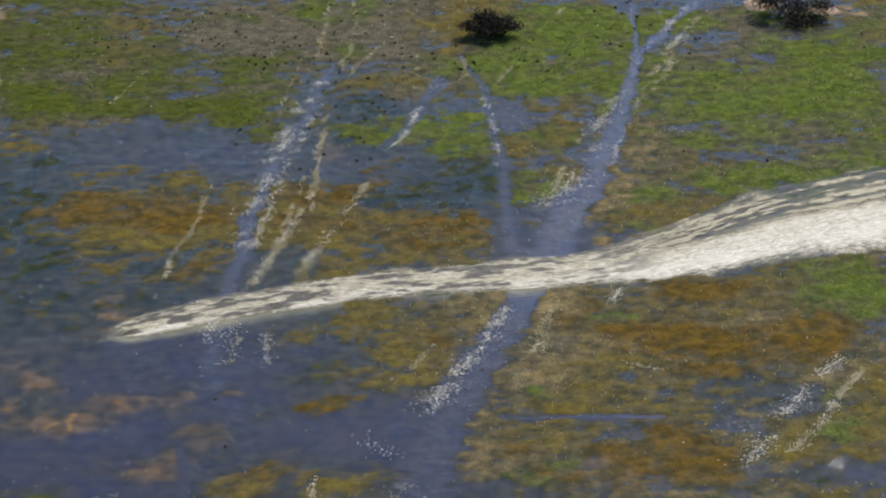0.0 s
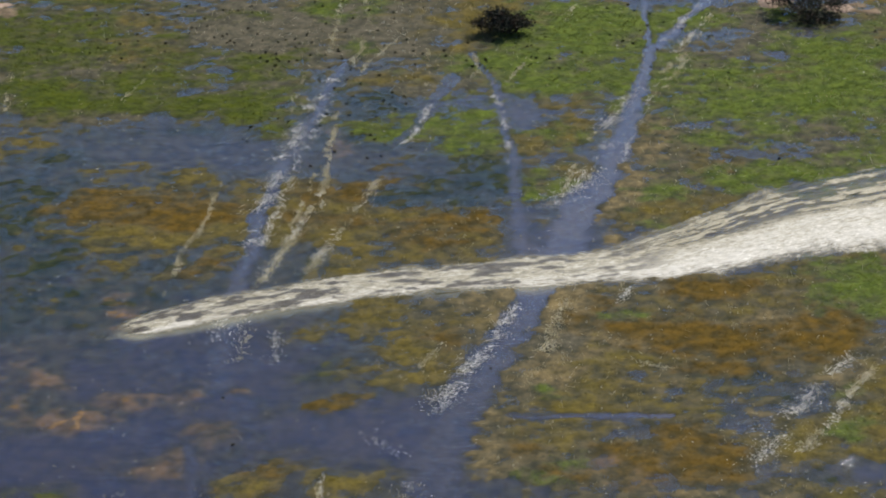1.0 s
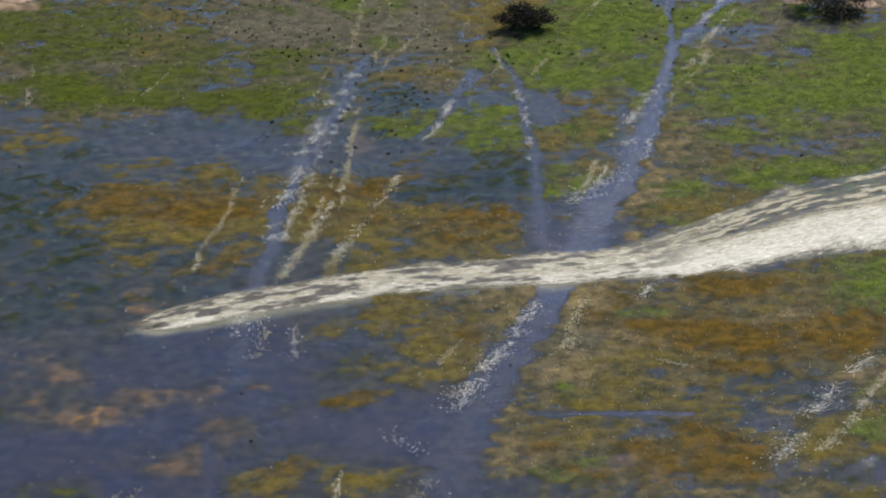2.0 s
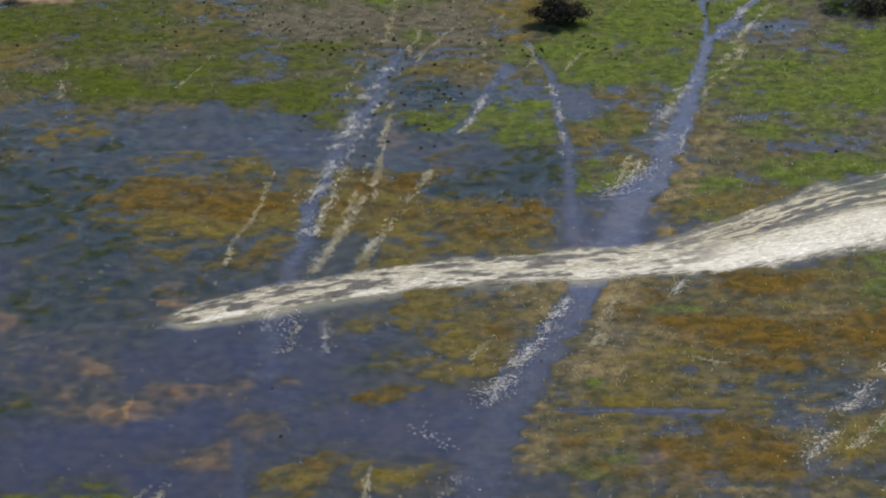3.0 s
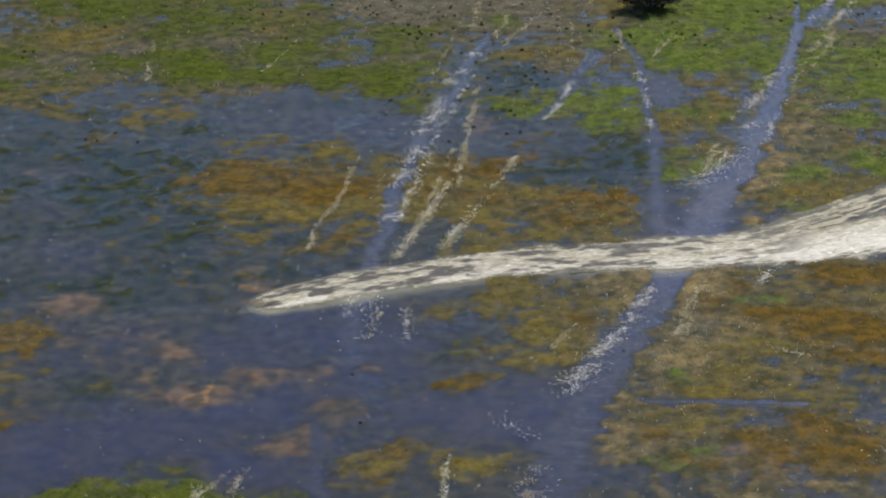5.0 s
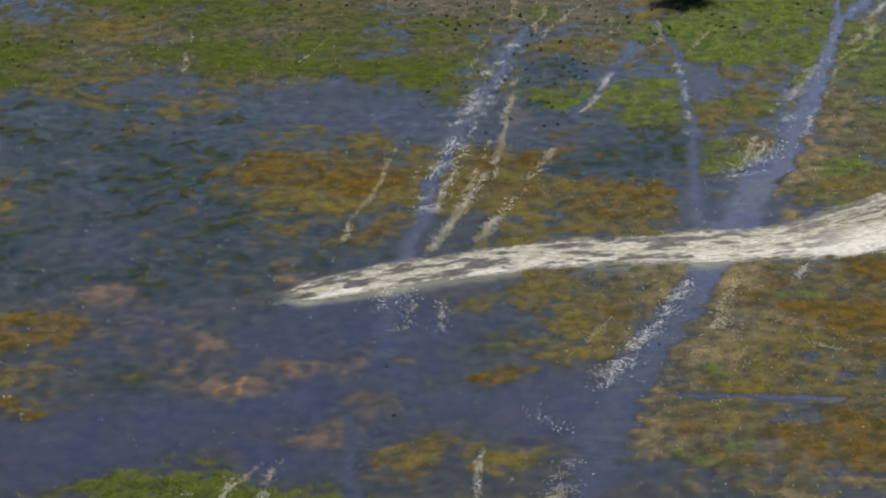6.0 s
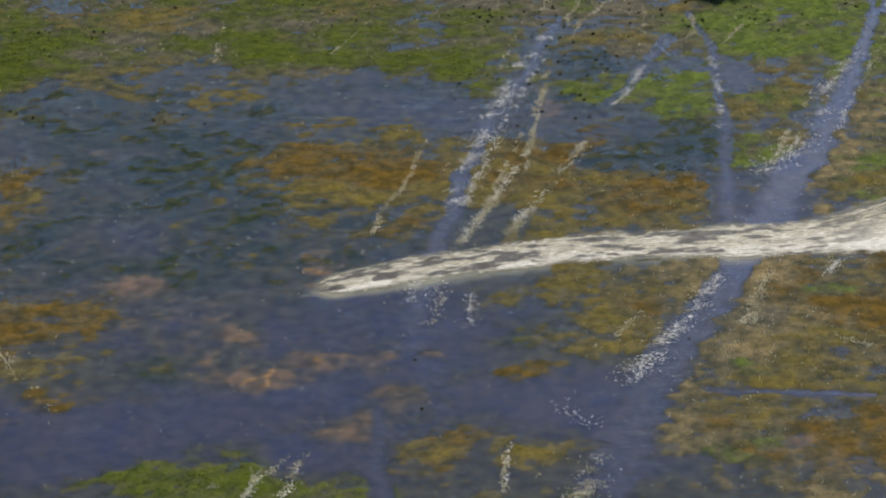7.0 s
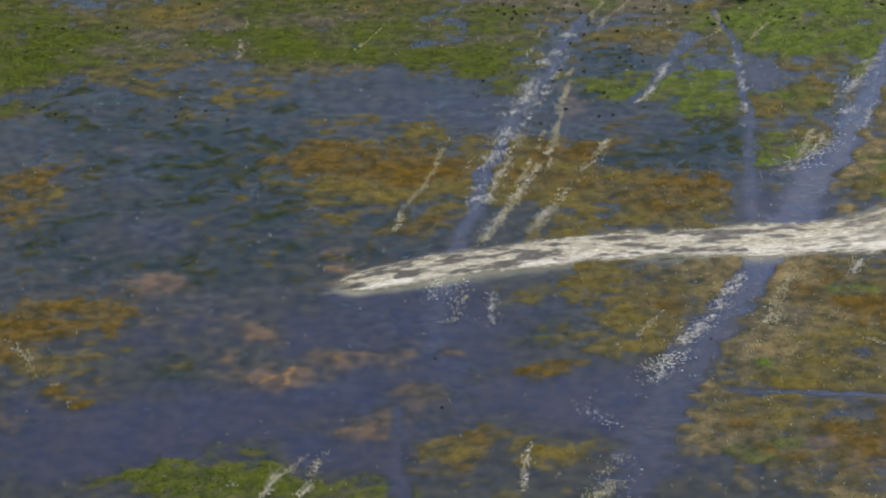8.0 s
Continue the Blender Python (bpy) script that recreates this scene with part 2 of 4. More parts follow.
patch("tan", [(14.9, 264.9, 15.4, 28.5, 0.5), (28.7, 262.9, 29.2, 28.2, 0.45), (30.4, 324.2, 9.0, 21.5, 0.4), (55.8, 359.1, 17.8, 13.8, 0.25)])
patch("green", [(-42.1, 351.9, 37.2, 15.6, 0.3), (48.9, 339.5, 27.2, 33.9, 0.5), (15.5, 359.0, 17.9, 32.4, 0.45), (-1.6, 337.9, 17.1, 14.6, 0.35)])
patch("green", [(-88.6, 347.7, 37.4, 13.0, 0.3)])
patch("olive", [(55.5, 356.8, 17.7, 13.7, 0.4), (39.1, 327.7, 16.5, 11.9, 0.4), (58.3, 328.7, 9.9, 10.0, 0.35), (19.0, 341.1, 10.3, 12.7, 0.3)])
patch("mud", [(32.2, 262.7, 26.4, 25.3, 0.22), (48.1, 333.3, 21.8, 14.3, 0.22)])
patch("green", [(-61.6, 380.1, 30.3, 15.2, 0.6), (-35.6, 359.5, 18.0, 11.6, 0.3)])
patch("teal", [(-66.0, 301.8, 27.5, 27.4, 0.55), (-79.2, 325.3, 27.7, 15.5, 0.5), (-57.8, 279.5, 18.4, 9.0, 0.5)])
patch("teal", [(-39.9, 285.2, 24.7, 9.5, 0.4), (-1.7, 320.0, 13.1, 17.2, 0.5)])
patch("blue", [(-44.4, 330.9, 21.9, 9.1, 0.7), (-29.2, 329.1, 9.2, 7.0, 0.8), (-57.8, 324.7, 9.1, 5.9, 0.6), (15.5, 340.2, 5.1, 7.4, 0.9), (0.2, 348.5, 6.1, 7.7, 0.8), (-10.1, 331.2, 5.0, 8.1, 0.7), (-0.9, 318.0, 9.7, 7.6, 0.5), (7.7, 306.6, 4.7, 10.7, 0.8), (-18.2, 324.6, 5.8, 3.9, 0.8), (12.8, 297.6, 5.4, 5.1, 0.9)])
patch("blue", [(-74.7, 301.6, 5.9, 9.4, 0.9), (-80.5, 309.4, 5.7, 6.2, 0.7), (-71.0, 282.2, 5.6, 10.8, 0.7), (-62.9, 323.7, 6.6, 5.3, 0.9), (-90.2, 315.5, 7.4, 5.5, 0.6), (-92.7, 331.9, 6.0, 3.6, 0.6), (-50.6, 340.8, 7.7, 3.1, 0.6), (-70.4, 340.5, 6.1, 2.9, 0.6), (-71.0, 322.5, 3.3, 7.6, 0.5), (-42.0, 327.9, 14.9, 5.8, 0.5)])
patch("blue", [(42.8, 363.3, 9.9, 5.2, 0.6), (59.7, 361.2, 11.6, 3.7, 0.6), (41.6, 368.9, 5.5, 5.3, 0.5), (40.0, 336.8, 5.1, 4.2, 0.7), (48.8, 325.6, 12.3, 3.9, 0.6), (61.9, 327.5, 4.9, 2.4, 0.5), (25.9, 367.8, 4.6, 9.6, 0.5), (16.8, 368.3, 3.7, 4.8, 0.3), (51.2, 372.5, 4.6, 9.8, 0.3), (-12.5, 366.4, 5.5, 4.3, 0.5), (-19.3, 354.0, 3.6, 9.0, 0.5), (-35.1, 351.5, 3.5, 3.1, 0.4)])
patch("blue", [(36.2, 261.1, 5.5, 4.2, 0.7), (39.7, 266.7, 6.3, 2.6, 0.6), (35.8, 269.7, 7.8, 1.5, 0.5), (50.2, 275.0, 5.0, 4.5, 0.8), (20.6, 247.1, 6.0, 2.8, 0.8), (31.5, 249.9, 3.0, 9.1, 0.7), (32.3, 238.6, 3.9, 5.4, 0.9), (38.5, 236.5, 3.8, 3.3, 0.6), (46.6, 239.2, 4.5, 3.0, 0.9), (21.4, 277.1, 4.4, 4.6, 0.6), (44.4, 255.3, 4.1, 4.0, 0.5)])
patch("deep", [(-39.4, 247.0, 21.4, 14.0, 1), (-15.4, 246.0, 12.6, 7.6, 0.95), (-4.7, 248.1, 8.7, 5.8, 1), (-21.7, 266.4, 7.8, 8.6, 0.7), (-38.0, 267.1, 15.6, 8.6, 0.75), (-54.8, 290.7, 8.4, 14.8, 0.5), (-33.4, 278.7, 8.1, 9.2, 0.6), (-10.2, 252.3, 8.1, 3.9, 0.7)])
patch("deep", [(-57.4, 242.8, 17.2, 5.5, 1), (-65.4, 234.7, 12.3, 8.7, 1), (-44.2, 243.4, 13.1, 7.3, 0.95), (-71.6, 243.4, 7.3, 4.9, 0.8), (-36.9, 261.6, 15.2, 6.7, 0.7), (-62.4, 266.2, 7.8, 8.4, 0.6), (-45.0, 256.0, 10.9, 6.5, 0.7)])
patch("deep", [(11.4, 251.4, 6.4, 1.2, 0.9), (6.9, 236.3, 8.4, 2.6, 0.8), (15.8, 235.3, 5.8, 1.4, 0.6), (26.0, 256.1, 3.4, 1.6, 0.7), (29.8, 255.7, 1.5, 1.1, 0.9), (35.4, 260.5, 1.5, 1.0, 0.9), (49.5, 253.1, 1.9, 1.3, 0.8), (26.5, 254.1, 2.0, 1.3, 0.6)])
patch("teal", [(-10.3, 343.7, 6.9, 8.6, 0.9), (-3.4, 308.0, 7.9, 5.4, 0.7), (4.8, 319.6, 4.1, 7.6, 0.7), (-56.2, 300.8, 7.0, 10.4, 0.6), (-37.2, 288.3, 8.3, 8.1, 0.6), (-30.9, 317.6, 4.9, 5.7, 0.4), (-16.0, 264.1, 4.2, 2.3, 0.9), (-48.1, 279.4, 5.9, 6.2, 0.5), (-7.5, 324.1, 4.9, 5.9, 0.4)])
patch("teal", [(-66.7, 305.3, 4.8, 10.4, 0.7), (-57.8, 287.3, 6.8, 11.0, 0.7), (-83.6, 293.0, 6.2, 9.8, 0.7), (-79.7, 320.5, 10.0, 6.6, 0.6), (-59.6, 333.5, 5.1, 7.0, 0.5), (-89.0, 324.1, 5.1, 4.8, 0.6), (-47.3, 287.6, 6.7, 6.3, 0.5), (-60.1, 255.4, 7.6, 3.3, 0.6), (-53.8, 278.1, 8.0, 6.0, 0.5), (-61.3, 274.9, 3.6, 5.9, 0.5)])
patch("teal", [(9.3, 247.6, 4.7, 1.8, 0.7), (22.7, 257.6, 2.7, 4.1, 0.4), (32.9, 255.8, 4.1, 5.4, 0.7), (29.3, 248.0, 3.3, 5.1, 0.6), (41.0, 255.5, 2.7, 4.0, 0.5), (36.7, 242.7, 3.9, 3.7, 0.5), (40.6, 237.6, 3.9, 2.4, 0.5), (47.4, 266.3, 4.9, 2.9, 0.5), (34.4, 257.1, 6.2, 2.7, 0.6)])
patch("mud", [(-31.3, 375.9, 12.1, 11.2, 0.68), (-14.5, 377.5, 5.6, 11.3, 0.6), (-5.2, 374.5, 6.5, 13.6, 0.68), (-12.4, 361.7, 9.9, 4.7, 0.52), (-3.3, 353.2, 6.2, 4.5, 0.45), (-25.2, 367.1, 6.4, 6.7, 0.6), (-20.3, 382.9, 5.7, 10.3, 0.6), (-49.8, 384.5, 10.5, 4.6, 0.3), (-52.1, 339.5, 5.2, 3.2, 0.3), (-32.6, 354.7, 4.5, 3.6, 0.3)])
patch("mud", [(-85.2, 352.1, 8.1, 4.0, 0.6), (-64.4, 361.3, 11.8, 5.7, 0.6), (-79.1, 357.7, 8.2, 4.1, 0.45), (-90.1, 346.6, 7.1, 2.6, 0.45), (-54.8, 358.0, 8.0, 5.6, 0.52), (-61.6, 344.8, 7.0, 2.1, 0.38), (-68.8, 328.4, 5.9, 3.5, 0.3), (-55.9, 331.6, 5.0, 3.2, 0.3)])
patch("mud", [(25.2, 370.3, 4.6, 9.7, 0.45), (42.9, 364.5, 8.1, 7.1, 0.45), (48.8, 376.4, 4.6, 10.0, 0.52), (35.0, 275.7, 5.1, 1.8, 0.6), (38.6, 269.6, 6.4, 2.3, 0.45), (41.8, 277.7, 5.8, 4.6, 0.45), (12.4, 272.2, 4.3, 5.9, 0.38), (15.0, 267.7, 4.9, 2.9, 0.38), (7.9, 265.2, 4.2, 8.5, 0.38), (39.2, 336.9, 5.9, 4.6, 0.38), (54.5, 324.9, 9.0, 3.9, 0.3)])
patch("olive", [(-63.8, 382.8, 15.2, 9.0, 0.5), (-48.9, 375.7, 8.4, 8.7, 0.6), (-65.7, 369.3, 10.2, 5.3, 0.4), (-8.7, 355.7, 5.3, 3.2, 0.8), (8.0, 382.5, 7.5, 10.2, 0.9), (4.9, 367.8, 4.6, 4.8, 0.9), (3.8, 357.3, 4.5, 2.7, 0.4), (14.2, 329.0, 5.0, 5.2, 0.85), (19.8, 340.0, 5.1, 5.5, 0.9), (18.0, 322.8, 3.3, 5.8, 0.7), (71.4, 377.6, 5.6, 10.0, 0.8), (38.4, 364.8, 3.6, 4.7, 0.4), (-41.3, 374.0, 5.6, 4.9, 0.5)])
patch("olive", [(-98.6, 358.7, 20.2, 8.0, 0.5), (-82.1, 358.8, 10.9, 5.7, 0.5), (-82.5, 336.2, 6.0, 3.7, 0.6), (-92.2, 337.0, 7.8, 3.3, 0.6), (-75.4, 319.6, 3.7, 3.4, 0.5), (-64.7, 333.4, 5.9, 4.4, 0.6), (-75.8, 333.2, 3.0, 2.8, 0.5), (-71.1, 254.9, 6.2, 2.6, 0.8), (-64.8, 257.9, 2.8, 2.4, 0.8), (-57.0, 254.2, 4.1, 2.3, 0.5), (-75.6, 253.4, 4.1, 2.6, 0.7), (-53.6, 361.4, 8.1, 4.6, 0.4), (-56.7, 307.3, 4.7, 7.0, 0.4)])
patch("olive", [(-33.1, 314.0, 4.8, 7.4, 0.9), (-36.8, 319.4, 4.9, 2.7, 0.9), (-39.2, 301.8, 8.6, 4.3, 0.8), (-30.5, 299.6, 4.7, 6.0, 0.75), (-46.0, 300.4, 7.0, 3.1, 0.65), (-14.1, 297.2, 4.6, 5.1, 0.8), (-1.8, 296.6, 6.9, 3.4, 0.7), (-9.9, 273.9, 8.3, 5.2, 0.9), (-3.4, 273.6, 5.0, 4.2, 0.8), (-6.2, 262.9, 5.6, 3.9, 0.7), (-2.0, 267.7, 4.2, 3.6, 0.75), (-13.7, 237.1, 3.9, 2.6, 0.7), (-7.3, 235.9, 3.9, 2.4, 0.7), (-19.6, 299.1, 4.6, 10.3, 0.7), (4.6, 277.1, 2.9, 4.6, 0.6)])
patch("olive", [(27.0, 302.1, 5.4, 5.2, 0.8), (36.4, 310.3, 4.8, 4.5, 0.8), (31.3, 306.9, 3.5, 3.9, 0.8), (34.6, 324.9, 4.9, 6.9, 0.7), (49.1, 287.6, 8.9, 3.5, 0.7), (26.4, 276.1, 4.3, 2.7, 0.9), (18.3, 274.6, 5.0, 2.4, 0.85), (32.4, 264.1, 5.9, 2.8, 0.95), (19.6, 261.8, 5.9, 6.3, 0.95), (11.8, 258.0, 3.1, 4.1, 0.9), (10.4, 243.1, 7.9, 6.2, 0.85), (24.4, 253.2, 4.1, 2.9, 0.9), (29.9, 250.0, 3.0, 4.1, 0.7), (14.3, 253.6, 4.1, 2.4, 0.8)])
patch("olive", [(46.2, 244.8, 5.9, 5.0, 0.95), (43.2, 247.2, 2.6, 3.2, 0.9), (51.6, 257.7, 2.7, 4.1, 0.8), (50.7, 249.8, 2.7, 3.9, 0.8), (47.3, 256.5, 2.7, 2.2, 0.9), (38.6, 242.6, 2.0, 3.1, 0.6), (40.1, 234.1, 5.1, 1.6, 0.8), (42.0, 284.7, 5.9, 4.0, 0.6), (44.4, 275.3, 7.9, 6.0, 0.6), (27.3, 262.2, 4.2, 3.5, 0.6), (22.3, 270.3, 4.3, 2.9, 0.6), (42.2, 304.9, 4.7, 4.4, 0.5)])
patch("amber", [(-50.4, 311.2, 6.8, 4.7, 1), (-40.6, 308.5, 7.6, 4.5, 0.95), (-14.6, 314.0, 6.0, 5.2, 0.85), (-17.6, 308.7, 4.8, 7.2, 0.7), (-12.4, 306.7, 3.9, 7.1, 0.8), (-4.9, 301.5, 6.6, 4.2, 0.9), (1.7, 303.0, 4.3, 2.8, 0.9), (-22.2, 237.9, 5.2, 3.6, 0.85), (-13.7, 256.1, 3.8, 2.2, 0.95), (38.1, 318.4, 4.9, 5.3, 0.6), (34.4, 283.5, 4.6, 3.8, 0.95), (18.2, 279.5, 2.3, 2.2, 0.9), (26.0, 271.9, 9.3, 2.1, 0.85), (45.6, 270.8, 4.6, 5.1, 0.9), (47.3, 275.2, 4.3, 3.0, 0.6)])
patch("amber", [(-75.5, 266.9, 7.2, 5.4, 1), (-80.4, 263.4, 5.0, 5.3, 0.95), (-70.5, 268.8, 2.9, 4.0, 0.9), (-92.5, 301.2, 4.0, 5.5, 0.9), (-88.9, 292.5, 3.5, 3.6, 0.8), (-71.8, 254.9, 4.1, 1.6, 0.6), (-70.4, 246.6, 3.0, 1.5, 0.7), (-64.7, 247.2, 1.9, 1.2, 0.7), (-24.0, 237.7, 3.8, 1.6, 0.6), (-51.0, 311.3, 6.4, 3.9, 0.6)])
patch("amber", [(27.8, 268.3, 9.2, 2.3, 0.7), (32.1, 262.0, 4.2, 1.7, 0.5), (18.8, 240.3, 9.1, 3.9, 0.95), (27.2, 243.1, 4.6, 7.5, 0.8), (26.3, 236.8, 5.1, 2.1, 0.9), (18.9, 233.7, 5.1, 0.9, 0.7), (7.2, 245.1, 3.3, 5.0, 0.4), (15.5, 276.6, 2.9, 3.0, 0.4), (38.4, 273.3, 4.3, 1.5, 0.5), (-29.1, 313.8, 3.2, 5.6, 0.4), (-35.3, 293.1, 4.6, 3.3, 0.4), (-0.5, 272.8, 2.9, 3.0, 0.4)])
patch("tan", [(31.7, 339.4, 1.9, 9.5, 0.56), (31.3, 325.1, 4.1, 6.3, 0.56), (24.7, 313.0, 1.3, 7.4, 0.42), (20.7, 301.6, 1.6, 4.3, 0.49), (4.8, 254.0, 3.1, 5.0, 0.75), (3.7, 245.3, 3.0, 6.9, 0.75), (7.8, 262.3, 3.5, 5.6, 0.42), (14.8, 264.2, 4.2, 3.1, 0.49), (12.6, 276.7, 3.3, 6.1, 0.35), (5.9, 269.6, 2.5, 5.1, 0.35), (42.1, 274.6, 4.3, 3.0, 0.35), (19.3, 268.3, 4.2, 2.0, 0.42), (5.7, 239.0, 3.2, 3.6, 0.35), (11.4, 266.4, 2.8, 5.7, 0.42)])
patch("green", [(-62.9, 349.2, 7.5, 4.4, 1), (-52.1, 346.9, 7.9, 3.3, 0.9), (-39.1, 346.7, 8.3, 4.4, 1), (-29.9, 340.2, 5.2, 3.8, 0.9), (-42.6, 357.1, 11.7, 4.1, 0.75), (-64.9, 363.8, 8.2, 4.2, 0.8), (-27.3, 354.5, 4.9, 5.9, 0.8), (-35.9, 363.6, 11.8, 3.3, 0.6), (-51.2, 354.6, 5.4, 3.2, 0.6), (-14.4, 369.6, 2.9, 4.8, 0.9), (-12.3, 385.0, 3.0, 7.8, 0.8), (-20.0, 385.4, 2.1, 7.8, 0.6), (-6.7, 334.5, 5.5, 5.7, 0.9), (1.7, 331.2, 5.4, 5.7, 0.9), (-11.8, 333.9, 4.2, 3.7, 0.8)])
patch("green", [(9.3, 361.2, 5.4, 6.5, 1), (16.3, 356.6, 5.8, 5.9, 1), (19.6, 351.5, 5.3, 4.5, 0.9), (16.3, 377.0, 5.6, 11.2, 0.9), (26.6, 377.6, 5.6, 10.0, 0.95), (23.8, 363.2, 4.5, 8.5, 1), (27.3, 354.9, 3.5, 7.2, 0.9), (12.8, 315.1, 4.0, 5.6, 0.9), (17.7, 332.8, 5.0, 3.3, 0.6), (5.3, 341.8, 3.9, 3.0, 0.7), (22.2, 383.0, 4.7, 5.1, 0.8), (13.1, 366.2, 4.5, 4.8, 0.8)])
patch("green", [(38.2, 377.0, 5.1, 6.2, 0.6), (57.0, 368.0, 5.9, 5.8, 0.9), (65.6, 364.4, 6.3, 9.5, 0.9), (53.2, 381.2, 4.2, 5.1, 0.6), (51.8, 342.6, 16.3, 10.7, 0.95), (41.7, 352.6, 5.7, 4.9, 0.85), (63.3, 338.8, 5.9, 14.7, 0.95), (38.2, 331.4, 4.6, 3.2, 0.9), (44.4, 316.7, 10.5, 5.6, 0.85), (54.7, 320.6, 6.5, 2.7, 0.5), (27.9, 312.5, 5.2, 5.5, 1), (34.9, 355.6, 3.5, 5.7, 0.5), (59.2, 345.4, 7.8, 13.0, 0.8), (52.4, 280.3, 6.2, 6.2, 0.8), (49.0, 286.8, 6.7, 2.9, 0.5)])
patch("green", [(-101.1, 340.6, 6.6, 5.9, 1), (-106.5, 354.0, 10.0, 13.4, 0.8), (-71.5, 350.9, 8.4, 4.4, 1), (-57.1, 349.8, 8.3, 3.7, 0.95), (-42.8, 347.0, 8.2, 3.6, 0.9), (-97.9, 325.7, 4.7, 3.1, 0.9), (-51.2, 228.8, 9.4, 3.3, 1), (-47.0, 230.1, 7.6, 2.7, 0.9), (-35.6, 229.6, 6.2, 2.8, 0.9), (-55.8, 229.4, 3.8, 2.8, 1), (-32.0, 231.1, 3.7, 2.2, 0.6), (-91.5, 341.2, 9.7, 2.9, 0.5)])
patch("green", [(46.4, 246.1, 4.0, 3.2, 0.5), (10.2, 238.2, 3.9, 2.4, 0.6), (12.4, 258.0, 2.4, 3.0, 0.6), (47.3, 256.5, 2.4, 1.9, 0.6), (19.8, 275.6, 4.3, 1.8, 0.4), (-16.0, 264.1, 3.5, 1.4, 0.4), (27.8, 302.1, 3.9, 3.5, 0.4)])
patch("amber", [(-76.1, 266.4, 7.5, 5.1, 0.8), (-81.1, 263.4, 4.3, 4.7, 0.6), (-51.0, 311.3, 6.4, 3.6, 0.5)])
patch("amber", [(-50.4, 311.2, 6.8, 4.0, 0.6), (-40.6, 308.5, 7.2, 3.6, 0.5), (18.8, 240.3, 9.1, 3.2, 0.5), (27.0, 241.2, 3.9, 6.1, 0.4), (-13.7, 256.1, 3.4, 1.9, 0.5), (34.4, 283.2, 4.1, 3.1, 0.4)])
patch("green", [(-62.9, 349.2, 7.5, 4.0, 0.6), (-39.1, 346.7, 8.3, 3.9, 0.6), (-29.9, 340.2, 5.2, 3.4, 0.5), (27.9, 312.5, 5.2, 5.1, 0.5), (9.3, 361.2, 5.4, 5.6, 0.5), (-42.6, 357.1, 10.8, 3.2, 0.4)])
patch("green", [(-71.5, 350.9, 8.4, 3.9, 0.7), (-57.1, 349.8, 8.3, 3.2, 0.6), (-101.1, 340.6, 6.6, 5.5, 0.6), (-97.9, 325.7, 4.2, 2.7, 0.7), (-105.3, 356.3, 11.0, 11.3, 0.5)])
patch("olive", [(-22.2, 237.9, 5.5, 3.4, 0.6), (-12.4, 237.1, 5.8, 2.6, 0.6)])
patch("blue", [(-74.7, 301.6, 5.1, 7.7, 0.7), (-71.0, 282.2, 4.5, 7.7, 0.4), (-62.9, 323.7, 5.8, 3.8, 0.5)])
patch("tan", [(24.4, 314.0, 1.1, 5.6, 0.8), (22.8, 308.6, 1.1, 4.5, 0.8), (20.8, 302.4, 1.2, 3.8, 0.8), (30.3, 337.3, 1.0, 8.3, 0.5)])
patch("rust", [(-15.1, 330.0, 2.3, 4.4, 0.95), (-42.8, 281.5, 2.7, 4.4, 0.6), (-50.8, 262.0, 4.9, 2.5, 0.7), (-41.7, 255.9, 2.8, 2.4, 0.7), (-45.9, 251.1, 3.5, 2.6, 0.7), (-29.5, 249.1, 3.5, 1.8, 0.9), (-35.5, 241.9, 4.3, 2.7, 0.6), (-35.1, 258.6, 4.2, 1.4, 0.5), (-41.4, 242.1, 1.6, 2.5, 0.6), (-54.4, 267.8, 3.2, 2.0, 0.5), (-51.6, 253.3, 3.1, 1.2, 0.5), (-42.5, 275.4, 2.3, 2.1, 0.5), (-26.9, 259.7, 3.8, 1.6, 0.4), (19.3, 238.5, 3.9, 1.7, 0.5), (14.5, 319.2, 1.6, 11.4, 0.2)])
patch("rust", [(-45.7, 252.0, 3.7, 1.9, 0.7), (-41.6, 256.1, 3.5, 1.8, 0.6), (-30.5, 248.9, 3.4, 1.7, 0.85), (-36.1, 241.9, 3.2, 1.7, 0.55), (-41.3, 241.7, 2.1, 1.4, 0.5), (-66.4, 274.7, 4.4, 2.6, 0.6), (-52.3, 262.1, 4.3, 2.2, 0.5), (-55.1, 258.2, 2.9, 1.6, 0.5), (-36.4, 257.6, 4.1, 1.8, 0.5), (-75.6, 240.8, 1.9, 3.0, 0.7), (-63.8, 266.7, 1.9, 1.5, 0.8), (-36.4, 263.0, 4.1, 1.4, 0.4), (-72.9, 248.4, 4.1, 1.8, 0.5), (-80.5, 313.0, 4.9, 2.5, 0.2)])
patch("sand", [(53.0, 383.5, 4.0, 3.2, 1), (64.5, 380.0, 4.2, 2.6, 1), (-77.5, 388.5, 4.5, 2.4, 1), (-84.0, 386.5, 3.0, 1.6, 1)])
patch("deep", [(58.0, 372.0, 4.0, 2.2, 0.8)])
